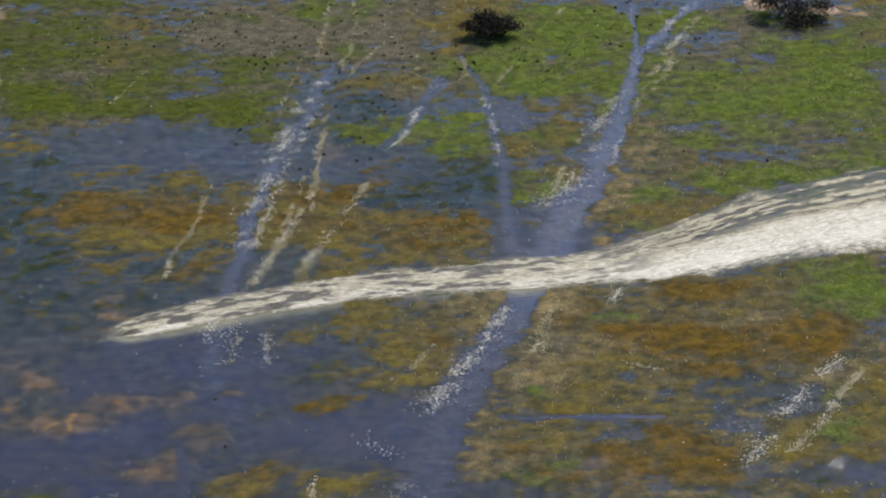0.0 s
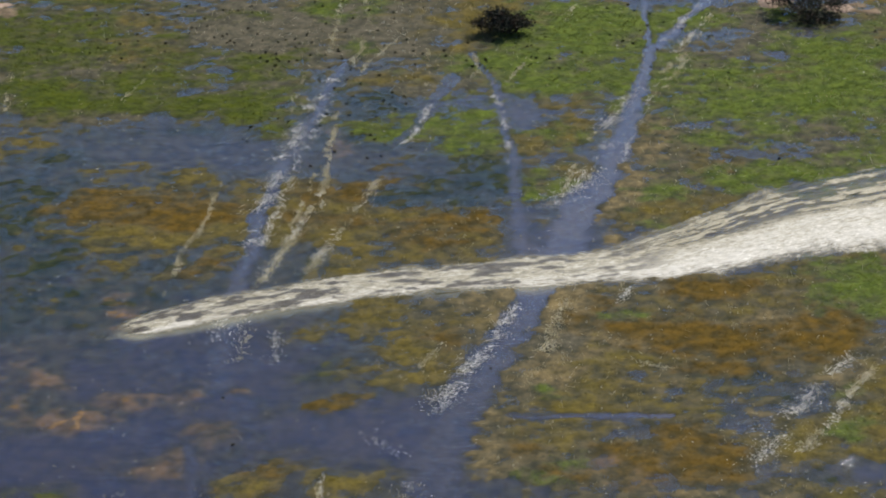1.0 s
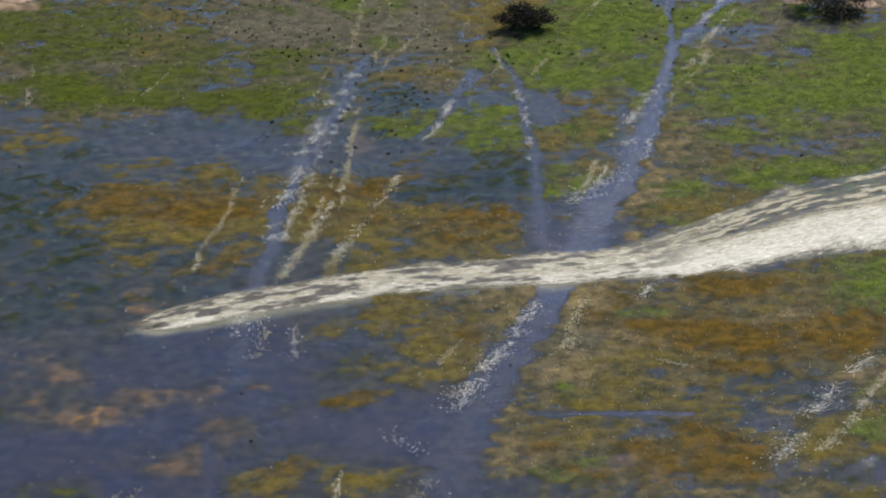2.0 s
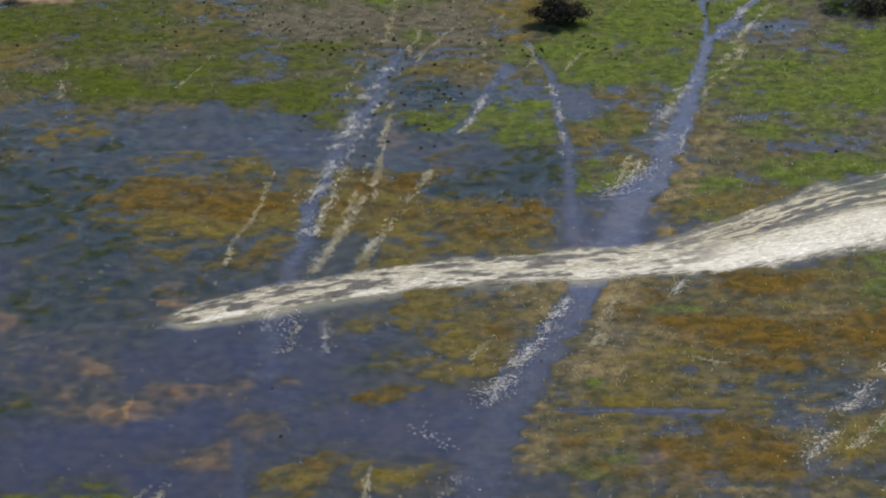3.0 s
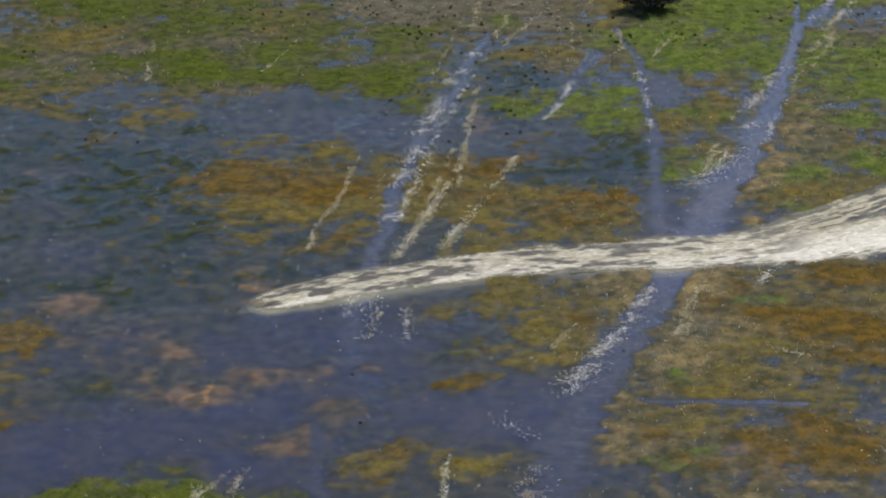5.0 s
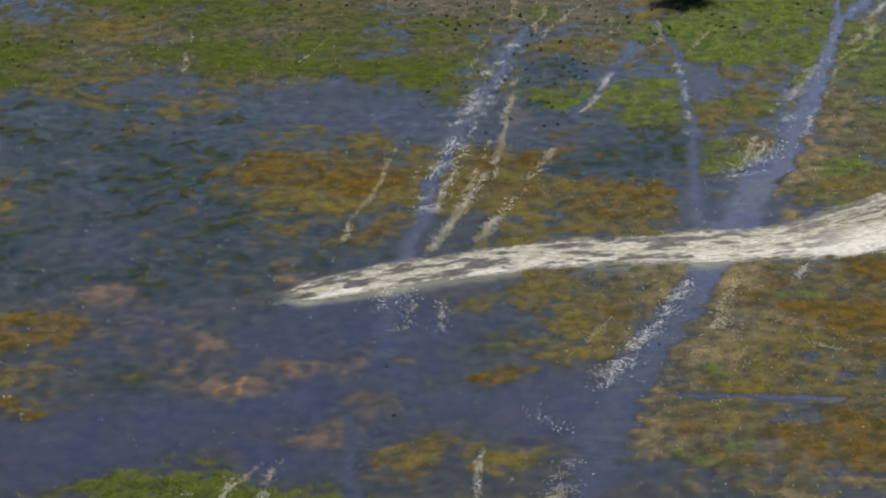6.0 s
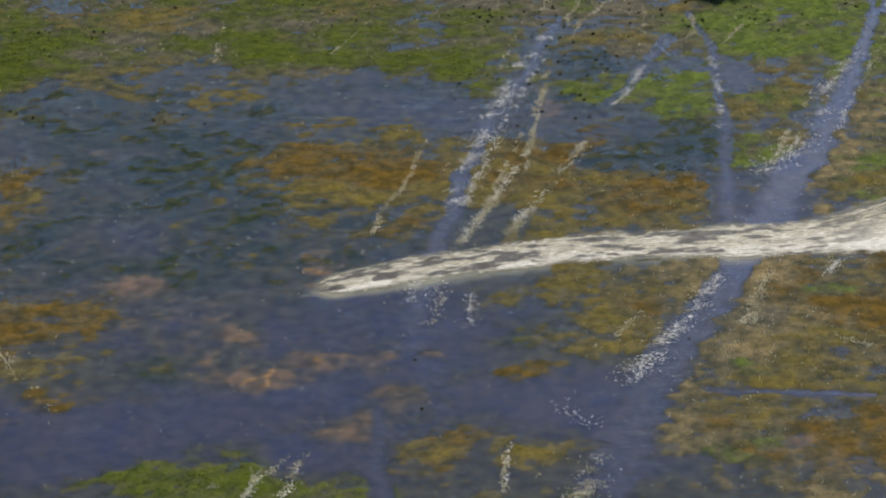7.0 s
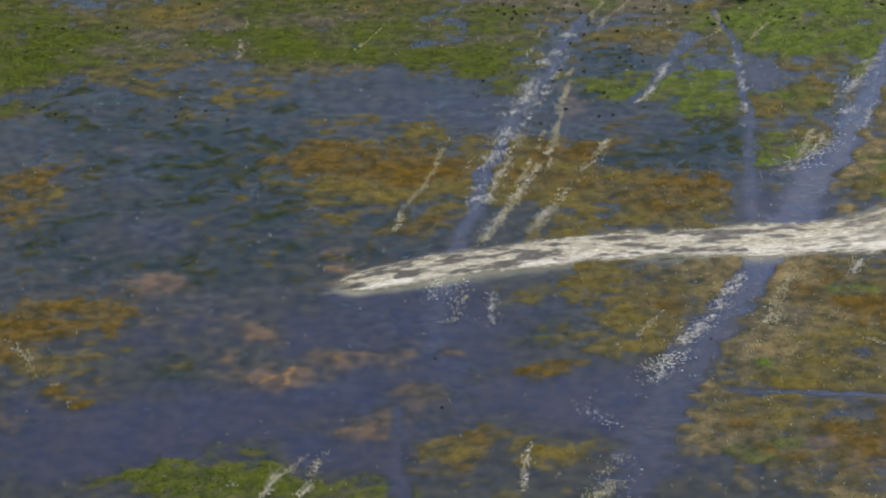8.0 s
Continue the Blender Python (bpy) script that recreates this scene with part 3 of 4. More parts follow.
# channels and paths
trail("channel", [(33.0, 398.5), (32.3, 380.0), (32.1, 364.1)], 0.3, 0.4, 0.80)
trail("channel", [(47.5, 397.7), (43.8, 387.1), (37.5, 374.7), (32.4, 364.0)], 1.0, 0.7, 1.00)
trail("channel", [(32.4, 364.0), (28.9, 347.1), (25.7, 332.5), (21.2, 315.1), (16.9, 302.7), (13.6, 294.3)], 0.8, 2.5, 1.00)
trail("channel", [(12.4, 289.4), (10.7, 283.0), (7.4, 272.5), (3.6, 263.2), (0.4, 253.1), (-1.7, 244.2), (-3.7, 232.3)], 1.9, 3.2, 1.00)
trail("channel", [(-17.0, 363.0), (-19.1, 347.3), (-22.0, 334.8), (-24.8, 321.0), (-26.3, 308.1), (-27.5, 296.0), (-28.6, 284.7), (-29.2, 276.9), (-28.8, 259.6)], 0.7, 1.3, 1.00)
trail("channel", [(0.2, 355.2), (-3.2, 344.4), (-5.5, 335.0), (-8.4, 329.1)], 1.0, 0.7, 0.60)
trail("channel", [(3.9, 364.3), (6.3, 352.7), (8.5, 337.5), (8.9, 321.4), (9.1, 303.0), (9.2, 294.4)], 0.5, 0.9, 0.60)
trail("channel", [(52.9, 267.7), (44.0, 256.8), (38.5, 246.5), (32.5, 234.5)], 0.9, 1.9, 0.15)
trail("channel", [(25.0, 251.6), (16.9, 251.5), (7.4, 251.3)], 0.3, 0.3, 0.90)
trail("channel", [(-31.4, 246.2), (-28.7, 227.6)], 0.6, 1.0, 0.90)
# glitter lines get white flakes in place of sun sparkle
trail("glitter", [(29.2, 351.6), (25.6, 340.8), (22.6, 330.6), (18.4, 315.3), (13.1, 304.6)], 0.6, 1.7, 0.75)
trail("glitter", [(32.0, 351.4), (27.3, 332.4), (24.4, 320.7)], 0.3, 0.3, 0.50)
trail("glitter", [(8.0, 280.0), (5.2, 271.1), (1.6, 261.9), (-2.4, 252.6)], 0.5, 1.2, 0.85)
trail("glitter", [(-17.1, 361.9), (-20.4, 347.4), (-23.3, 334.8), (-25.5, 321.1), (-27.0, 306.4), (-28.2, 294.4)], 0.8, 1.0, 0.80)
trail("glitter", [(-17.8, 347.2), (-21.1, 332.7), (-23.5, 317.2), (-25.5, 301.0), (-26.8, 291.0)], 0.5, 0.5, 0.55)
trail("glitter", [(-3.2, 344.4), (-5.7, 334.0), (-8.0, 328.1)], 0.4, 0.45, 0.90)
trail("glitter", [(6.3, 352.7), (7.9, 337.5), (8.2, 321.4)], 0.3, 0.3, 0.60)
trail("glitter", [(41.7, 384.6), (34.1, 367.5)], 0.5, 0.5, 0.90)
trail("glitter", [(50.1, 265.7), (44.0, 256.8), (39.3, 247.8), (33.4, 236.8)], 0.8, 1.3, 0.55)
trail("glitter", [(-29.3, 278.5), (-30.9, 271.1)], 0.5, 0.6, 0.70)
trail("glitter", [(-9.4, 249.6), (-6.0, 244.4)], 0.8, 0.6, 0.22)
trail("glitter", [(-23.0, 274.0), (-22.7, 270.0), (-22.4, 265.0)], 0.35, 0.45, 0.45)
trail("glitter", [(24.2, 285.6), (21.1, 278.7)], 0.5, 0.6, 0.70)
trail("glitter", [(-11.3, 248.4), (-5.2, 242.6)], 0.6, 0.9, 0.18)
trail("straw", [(-17.5, 342.9), (-18.5, 315.1), (-21.9, 299.2), (-25.8, 286.1)], 0.3, 0.6, 0.80)
trail("straw", [(-19.7, 320.8), (-22.7, 299.2), (-24.8, 289.3)], 0.2, 0.7, 0.80)
trail("straw", [(-17.4, 336.6), (-18.0, 316.9), (-18.8, 307.8)], 0.2, 0.2, 0.60)
trail("straw", [(-10.7, 318.1), (-13.5, 307.6), (-16.8, 297.2), (-19.6, 289.1)], 0.5, 0.8, 1.00)
trail("straw", [(-3.8, 367.1), (-3.8, 349.9)], 0.2, 0.2, 0.90)
trail("straw", [(3.4, 364.3), (4.5, 357.3)], 0.3, 0.3, 0.90)
trail("straw", [(4.7, 357.8), (1.9, 352.9)], 0.2, 0.2, 0.80)
trail("straw", [(12.6, 361.1), (9.0, 352.6)], 0.2, 0.2, 0.90)
trail("straw", [(22.6, 387.7), (18.5, 376.9)], 0.3, 0.2, 0.90)
trail("straw", [(-33.3, 319.1), (-34.4, 304.9), (-36.8, 294.7), (-38.0, 282.7)], 0.2, 0.3, 0.65)
trail("straw", [(43.5, 379.4), (38.3, 368.5), (32.3, 351.4)], 0.6, 0.6, 0.80)
trail("straw", [(37.5, 360.3), (32.3, 347.0)], 0.8, 0.5, 0.60)
trail("straw", [(22.1, 335.8), (15.0, 311.7)], 0.2, 0.3, 0.70)
trail("straw", [(52.6, 263.4), (47.9, 255.3), (43.2, 247.0), (39.6, 242.1)], 0.5, 0.8, 0.90)
trail("straw", [(-18.3, 390.5), (-18.4, 380.1), (-19.7, 363.2)], 0.3, 0.3, 0.70)
trail("straw", [(-14.4, 390.3), (-13.1, 374.9), (-15.9, 358.3)], 0.3, 0.3, 0.50)
trail("straw", [(-7.1, 374.5), (-12.4, 362.8), (-14.9, 353.7)], 0.3, 0.3, 0.60)
trail("straw", [(-22.3, 361.0), (-24.9, 341.2)], 0.3, 0.3, 0.60)
trail("straw", [(-0.5, 386.9), (-1.1, 374.2)], 0.3, 0.3, 0.50)
trail("straw", [(-26.0, 274.5), (-26.8, 264.5)], 0.8, 0.7, 0.50)
trail("straw", [(-0.9, 269.6), (-6.8, 260.2)], 0.3, 0.4, 0.70)
trail("straw", [(13.3, 276.7), (10.3, 265.1), (8.3, 258.2)], 0.5, 0.7, 0.50)
trail("straw", [(15.8, 289.2), (14.7, 281.3), (11.4, 265.1)], 0.6, 0.8, 0.35)
trail("straw", [(-46.6, 361.0), (-51.0, 347.8)], 0.2, 0.2, 0.45)
trail("straw", [(21.9, 264.6), (27.2, 261.6)], 0.3, 0.3, 0.50)
trail("straw", [(-15.7, 239.2), (-15.3, 228.5)], 0.2, 0.3, 0.45)
trail("straw", [(-11.6, 234.2), (-11.2, 228.2)], 0.2, 0.3, 0.45)
trail("straw", [(-4.7, 238.0), (-5.9, 232.3), (-7.8, 227.8)], 0.9, 1.7, 1.00)
trail("straw", [(-48.6, 235.8), (-47.3, 228.0)], 0.3, 0.3, 0.80)
trail("straw", [(-42.4, 232.7), (-43.4, 226.0)], 0.5, 0.5, 1.00)
trail("straw", [(-38.4, 236.3), (-39.5, 226.7)], 0.5, 0.5, 1.00)
trail("straw", [(-40.1, 236.3), (-42.6, 230.4)], 0.4, 0.5, 0.80)
trail("straw", [(-82.5, 261.0), (-76.2, 253.1), (-69.5, 244.5)], 0.4, 0.5, 0.35)
trail("straw", [(-69.8, 360.9), (-68.3, 343.3)], 0.3, 0.3, 0.50)
trail("glitter", [(-10.7, 318.1), (-13.5, 307.6), (-16.8, 297.2), (-19.6, 289.1)], 0.3, 0.6, 0.55)
trail("glitter", [(-18.5, 315.1), (-21.9, 299.2), (-25.8, 286.1)], 0.25, 0.6, 0.5)
trail("glitter", [(44.5, 381.0), (38.3, 368.5), (34.0, 356.0)], 0.4, 0.4, 0.6)
trail("straw", [(40.5, 371.0), (37.0, 361.0), (34.5, 352.0)], 0.5, 0.6, 1.2)
trail("glitter", [(-27.2, 277.0), (-28.4, 264.0)], 0.6, 0.8, 0.22)
trail("glitter", [(-23.0, 274.5), (-22.4, 264.5)], 0.4, 0.5, 0.6)
trail("glitter", [(-4.7, 238.0), (-5.9, 232.3), (-7.8, 227.8)], 0.7, 1.2, 0.4)
trail("glitter", [(-38.4, 236.3), (-39.5, 226.7)], 0.3, 0.4, 0.6)
trail("glitter", [(-42.4, 233.5), (-43.4, 226.0)], 0.3, 0.4, 0.6)
trail("glitter", [(52.6, 263.4), (47.9, 255.3), (43.2, 247.0), (39.6, 242.1)], 0.3, 0.6, 0.5)
trail("glitter", [(-15.7, 239.2), (-15.3, 228.5)], 0.15, 0.2, 0.8)

speckle, bits, broad = fbm(0.75 * X, Y, 1.3, 81, 3), fbm(X, Y, 5.0, 91, 4), fbm(X, Y, 26, 41, 5)

def spread(field, reach):
    """The mean over a square of so many steps each way."""
    for _ in range(2):
        for axis in (0, 1):
            pad = [(0, 0), (0, 0)]
            pad[axis] = (reach + 1, reach)
            run = np.cumsum(np.pad(field, pad, mode="edge"), axis=axis)
            high, low = np.arange(field.shape[axis]) + 2 * reach + 1, np.arange(field.shape[axis])
            field = (np.take(run, high, axis) - np.take(run, low, axis)) / (2 * reach + 1)
    return field


# the stands run into one another in tufts and gaps: at each spot the kinds vie by chance
FIELD["bare"] = np.clip(1 - sum(FIELD[name] for name in COVER), 0, 1)
calm = 1 - spread(FIELD["deep"] + FIELD["sand"], 4)
weedy = smooth(-X, 32, 55) * smooth(Y, 272, 290) * smooth(-Y, -345, -335) + 0.6 * smooth(-np.hypot((X + 35) / 28, (Y - 328) / 16), -1.2, -0.6)
grassy = smooth(Y, 338, 350) * smooth(-X, 0, 20)
FIELD["olive"] *= 1 - 0.6 * grassy
FIELD["mud"] *= 1 - 0.3 * grassy
KINDS, total = COVER + ("bare",), 0.0
for k, name in enumerate(KINDS):
    mixed = FIELD[name] if name == "sand" else 0.45 * FIELD[name] + 0.3 * spread(FIELD[name], 4) + 0.25 * spread(FIELD[name], 12)
    mixed = mixed * {"green": 1.35, "amber": 1.65, "rust": 1.25, "olive": 0.85}.get(name, 1.0)
    if name in ("blue", "teal", "olive", "mud"):
        mixed = mixed + {"teal": 0.04 + 0.3 * weedy, "olive": 0.04 + 0.07 * weedy}.get(name, 0.04) * calm
    vie = 0.35 * fbm(0.75 * X, Y, 9.0, 300 + 10 * k, 3) + 0.35 * fbm(0.75 * X, Y, 3.4, 303 + 10 * k, 4) + 0.3 * fbm(0.75 * X, Y, 1.2, 307 + 10 * k, 3)
    FIELD[name] = mixed * np.exp(11.5 * (vie - 0.5))
    total = total + FIELD[name]
for name in KINDS:
    FIELD[name] = FIELD[name] / np.maximum(total, 1e-6)
for name in COVER:
    FIELD[name] *= 1 - 0.95 * FIELD["channel"]
FIELD["straw"] *= 1 - 0.6 * FIELD["channel"]
stand = FIELD["green"] + FIELD["olive"] + FIELD["amber"] + FIELD["tan"] + FIELD["mud"]
# the line of the churned trail, with its half widths
TRAIL = [(150, 335, 15), (110, 322, 14), (75, 311, 13), (61.9, 306.6, 12.5), (48.1, 302.2, 11.4), (35.7, 295.4, 9.0), (23.9, 290.9, 5.2), (16.2, 289.1, 4.6),
         (1.1, 287.4, 4.0), (-10.9, 285.9, 3.8), (-21.6, 282.7, 3.6), (-28.6, 280.4, 3.6), (-35.6, 277.8, 3.2), (-40.5, 275.4, 2.5), (-43.5, 274.0, 1.2)]
on_trail, milky = np.zeros_like(X), np.zeros_like(X)
for (ax, ay, ar), (bx, by, br) in zip(TRAIL, TRAIL[1:]):
    size = math.dist((ax, ay), (bx, by))
    s = np.clip(((X - ax) * (bx - ax) + (Y - ay) * (by - ay)) / size**2, 0, 1)
    off = np.hypot(X - ax - s * (bx - ax), Y - ay - s * (by - ay)) / (ar + (br - ar) * s)
    on_trail = np.maximum(on_trail, smooth(-off, -0.95, -0.78))
    milky = np.maximum(milky, smooth(-off + 0.5 * RAG, -1.75, -0.95) * smooth(ay + (by - ay) * s - Y, 0.0, 2.0) * smooth(-X, -24, -6))
rise = np.maximum.reduce([1.25 * stand, 0.45 * FIELD["rust"], 0.58 * FIELD["teal"], 0.7 * FIELD["straw"], 2.0 * FIELD["sand"]])
shallow = smooth(X, 22, 40) * smooth(Y - 0.36 * X, 282, 286)
pool = np.clip(FIELD["deep"] + 0.7 * FIELD["blue"] + FIELD["channel"], 0, 1)
Z = -0.1 + 0.19 * rise + 0.3 * (speckle - 0.5) - 0.2 * pool * (1 - 0.7 * rise)
Z = np.where(on_trail > 0.02, np.minimum(Z, 0.02 - 0.25 * on_trail * (1 - 0.88 * shallow) - 0.03 * shallow), Z)


def grid_mesh(name, xs, ys, zs, material, colours):
    """One sheet over a rectangular net of points, with named point colours."""
    rows, cols = xs.shape
    mesh = bpy.data.meshes.new(name)
    k = np.arange(rows * cols).reshape(rows, cols)
    quads = np.stack([k[:-1, :-1], k[:-1, 1:], k[1:, 1:], k[1:, :-1]], -1).reshape(-1, 4)
    mesh.vertices.add(rows * cols)
    mesh.vertices.foreach_set("co", np.stack([xs, ys, zs], -1).astype(np.float32).ravel())
    mesh.loops.add(quads.size)
    mesh.loops.foreach_set("vertex_index", quads.astype(np.int32).ravel())
    mesh.polygons.add(len(quads))
    mesh.polygons.foreach_set("loop_start", np.arange(0, quads.size, 4, dtype=np.int32))
    mesh.update(calc_edges=True)
    mesh.polygons.foreach_set("use_smooth", np.ones(len(quads), bool))
    for key, layers in colours.items():
        data = mesh.attributes.new(key, "FLOAT_COLOR", "POINT").data
        data.foreach_set("color", np.stack(layers, -1).astype(np.float32).ravel())
    mesh.materials.append(material)
    return mesh



none = np.zeros_like(X)
# fall of light towards the left, put into the grass colour
left_dim = smooth(-X - 0.2 * (Y - 340) + 40 * (fbm(X, Y, 14, 221, 4) - 0.5), 8, 32)
ground = tagged(new("ground", grid_mesh("ground", X, Y, Z, BED, {
    "cover": (FIELD["green"], FIELD["olive"], FIELD["amber"], FIELD["straw"]),
    "soil": (FIELD["mud"], FIELD["tan"], FIELD["sand"], FIELD["teal"]), "stand": (left_dim, FIELD["rust"], none, none)})),
    "muddy marsh bed with green, olive and rust weed cover", "ground", kind="structure")
chop = np.clip(np.maximum.reduce([0.35 * FIELD["glitter"], 0.08 + 0.14 * smooth(bits, 0.5, 0.65), 0.25 * FIELD["channel"]]), 0, 1)
shoal = smooth(X + 0.2 * (Y - 290) + 14 * (broad - 0.5), -4, 16)
# murkiness with painted sky blue, strongest in deep water and channels
murk_sheen = np.clip(0.08 + 0.3 * shoal + 0.9 * FIELD["deep"] + 0.45 * FIELD["blue"] + 0.7 * FIELD["channel"] - 0.35 * FIELD["rust"] - 0.3 * FIELD["teal"], 0, 1) * (0.1 + 0.9 * smooth(0.8 - rise, 0.0, 0.75))
# pale silt on the shoals; in channels and pools a painted sky sheen
silt = np.clip(FIELD["channel"] * (0.2 + 0.55 * smooth(Y + 0.3 * X, 240, 300)) + 0.35 * FIELD["blue"] * smooth(Y, 295, 325) * smooth(X, -70, -30) + 0.5 * shoal + 0.15 * smooth(X, -38, -14) * smooth(-Y, -275, -255), 0, 1)
water = tagged(new("water", grid_mesh("water", X, Y, none, WATER, {"surface": (chop, murk_sheen, silt, milky)})),
    "shallow blue floodwater with ripples over the marsh", "water", kind="structure")


def sample(field, x, y):
    """A field's value at points of the near part."""
    i = np.clip(np.searchsorted(GX, x) - 1, 0, len(GX) - 2)
    j = np.clip(np.searchsorted(GY, y) - 1, 0, len(GY) - 2)
    u, v = (x - GX[i]) / (GX[i + 1] - GX[i]), (y - GY[j]) / (GY[j + 1] - GY[j])
    return (field[j, i] * (1 - u) + field[j, i + 1] * u) * (1 - v) + (field[j + 1, i] * (1 - u) + field[j + 1, i + 1] * u) * v


# ---- the churned trail across the marsh ----
rng = np.random.default_rng(5)
line = np.array(TRAIL, float)
run = np.r_[0, np.cumsum(np.hypot(*np.diff(line[:, :2], axis=0).T))]
steps = np.arange(0, run[-1], 0.22)
mid = np.stack([np.interp(steps, run, line[:, k]) for k in range(3)], -1)
for _ in range(60):
    mid[1:-1] = 0.25 * mid[:-2] + 0.5 * mid[1:-1] + 0.25 * mid[2:]
ahead = np.gradient(mid[:, :2], axis=0)
ahead /= np.hypot(*ahead.T)[:, None]
cross = np.stack([ahead[:, 1], -ahead[:, 0]], -1)
V = np.linspace(-1.45, 1.45, 110)
TX = mid[:, :1] + cross[:, :1] * V * mid[:, 2:]
TY = mid[:, 1:2] + cross[:, 1:] * V * mid[:, 2:]
across = np.broadcast_to(V, TX.shape)
flow = np.broadcast_to(steps[:, None], TX.shape)
weave = fbm(flow, across * 5 + 40, 7.0, 101, 4)
curl = fbm(TX, TY, 1.1, 111, 4)
front = smooth(flow, run[-1] + 1, run[-1] - 5)
wide = smooth(TX, 15, 38)
edge = smooth(1.05 - np.abs(across) + 0.55 * (weave - 0.5) + 0.25 * (curl - 0.5), -0.25, 0.6) * front
strands = smooth(0.5 * fbm(flow * 0.07, across * 12 + 0.05 * flow, 1.0, 121, 4) + 0.5 * fbm(flow * 0.35, across * 22, 1.0, 125, 3), 0.44, 0.6)
far_side = smooth(across, -0.1, 0.35)
cover = edge * (1 - 0.72 * wide * far_side * (1 - strands))
TZ = 0.03 + 0.6 * np.clip(cover * (0.12 + 0.34 * (curl - 0.42) + 0.16 * (weave - 0.5)), 0, 1)
near_rim = smooth(-across, 0.15, 0.75)
foam = np.clip(0.4 + 0.35 * near_rim + 0.15 * smooth(np.abs(across), 0.55, 0.9) + 0.25 * wide * (1 - far_side) - 0.35 * wide * far_side, 0, 1) * cover
blots = fbm(flow * 0.35, across * mid[:, 2:] * 1.1, 1.15, 141, 4)
trough = 0.95 * (1 - smooth(np.abs(across - 0.05), 0.6, 0.95)) * (1 - 0.75 * wide) * smooth(blots, 0.36, 0.66)
zero = np.zeros_like(TX)
wake = tagged(new("wake", grid_mesh("wake", TX, TY, TZ, WAKE, {"foam": (foam, trough, cover, zero), "way": (flow, across * mid[:, 2:], zero, zero)})),
    "long trail of churned milky foam across the marsh", "wake", kind="structure")


# ---- grass, sedge and reeds ----
def triangles(name, corners, material):
    """Loose three-cornered blades: an array of blades by corner by xyz."""
    mesh = bpy.data.meshes.new(name)
    n = len(corners)
    mesh.vertices.add(3 * n)
    mesh.vertices.foreach_set("co", corners.astype(np.float32).ravel())
    mesh.loops.add(3 * n)
    mesh.loops.foreach_set("vertex_index", np.arange(3 * n, dtype=np.int32))
    mesh.polygons.add(n)
    mesh.polygons.foreach_set("loop_start", np.arange(0, 3 * n, 3, dtype=np.int32))
    mesh.update(calc_edges=True)
    mesh.materials.append(material)
    return mesh


def blades(x, y, z, count, height, width, splay, spread):
    """Tufts of blades at the given points; sizes may be one per tuft."""
    n = len(x)
    shape = (n, count)
    h = np.broadcast_to(np.asarray(height, float).reshape(-1, 1), shape) * rng.uniform(0.55, 1.25, shape)
    turn, bend = rng.uniform(0, 2 * np.pi, shape), rng.uniform(0.2, 1.0, shape) * splay
    bx, by = x[:, None] + rng.normal(0, spread, shape), y[:, None] + rng.normal(0, spread, shape)
    bz = np.broadcast_to(z[:, None], shape) - 0.03
    side = turn + np.pi / 2 + rng.uniform(-0.9, 0.9, shape)
    w = width * rng.uniform(0.6, 1.3, shape)
    dx, dy = np.cos(side) * w / 2, np.sin(side) * w / 2
    tx, ty = bx + np.cos(turn) * bend * h, by + np.sin(turn) * bend * h
    tz = bz + h * np.sqrt(np.clip(1 - 0.6 * bend**2, 0.1, 1))
    corners = np.stack([np.stack([bx - dx, by - dy, bz], -1), np.stack([bx + dx, by + dy, bz], -1), np.stack([tx, ty, tz], -1)], 2)
    return corners.reshape(-1, 3, 3)


def scattered(field, per_metre, least):
    """Points over the near part, as dense as the field says, where the bed stands high enough."""
    n = int(per_metre * 200 * 184)
    x, y = rng.uniform(-117, 83, n), rng.uniform(219, 403, n)
    keep = rng.random(n) < sample(field * (1 - on_trail), x, y)
    x, y = x[keep], y[keep]
    z = sample(Z, x, y)
    keep = z > least
    return x[keep], y[keep], np.maximum(z[keep], -0.02)


sward = np.clip(FIELD["green"] * 1.1 - 0.1, 0, 1)
x, y, z = scattered(sward, 9.0, -0.3)
dimmed = rng.random(len(x)) < sample(left_dim, x, y)
for name, pick, material, label in (("green_grass", ~dimmed, GRASS, "bright green marsh grass in ragged stands"), ("dark_grass", dimmed, DIM_GRASS, "green marsh grass in wet stands, coloured darker for dimmer left side")):
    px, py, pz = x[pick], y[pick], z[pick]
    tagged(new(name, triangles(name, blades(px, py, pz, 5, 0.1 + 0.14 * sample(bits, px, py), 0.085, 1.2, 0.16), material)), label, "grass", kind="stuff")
for name, kind, material, label in (("olive_sedge", "olive", SEDGE, "low olive sedge standing in water"), ("amber_sedge", "amber", AMBER, "amber-brown weed matted on the water")):
    x, y, z = scattered(np.clip(FIELD[kind] * 1.1 - 0.1, 0, 1), 7.0, -0.3)
    tagged(new(name, triangles(name, blades(x, y, z, 5, 0.08 + 0.12 * sample(bits, x, y), 0.08, 1.2, 0.17), material)), label, "sedge", kind="stuff")


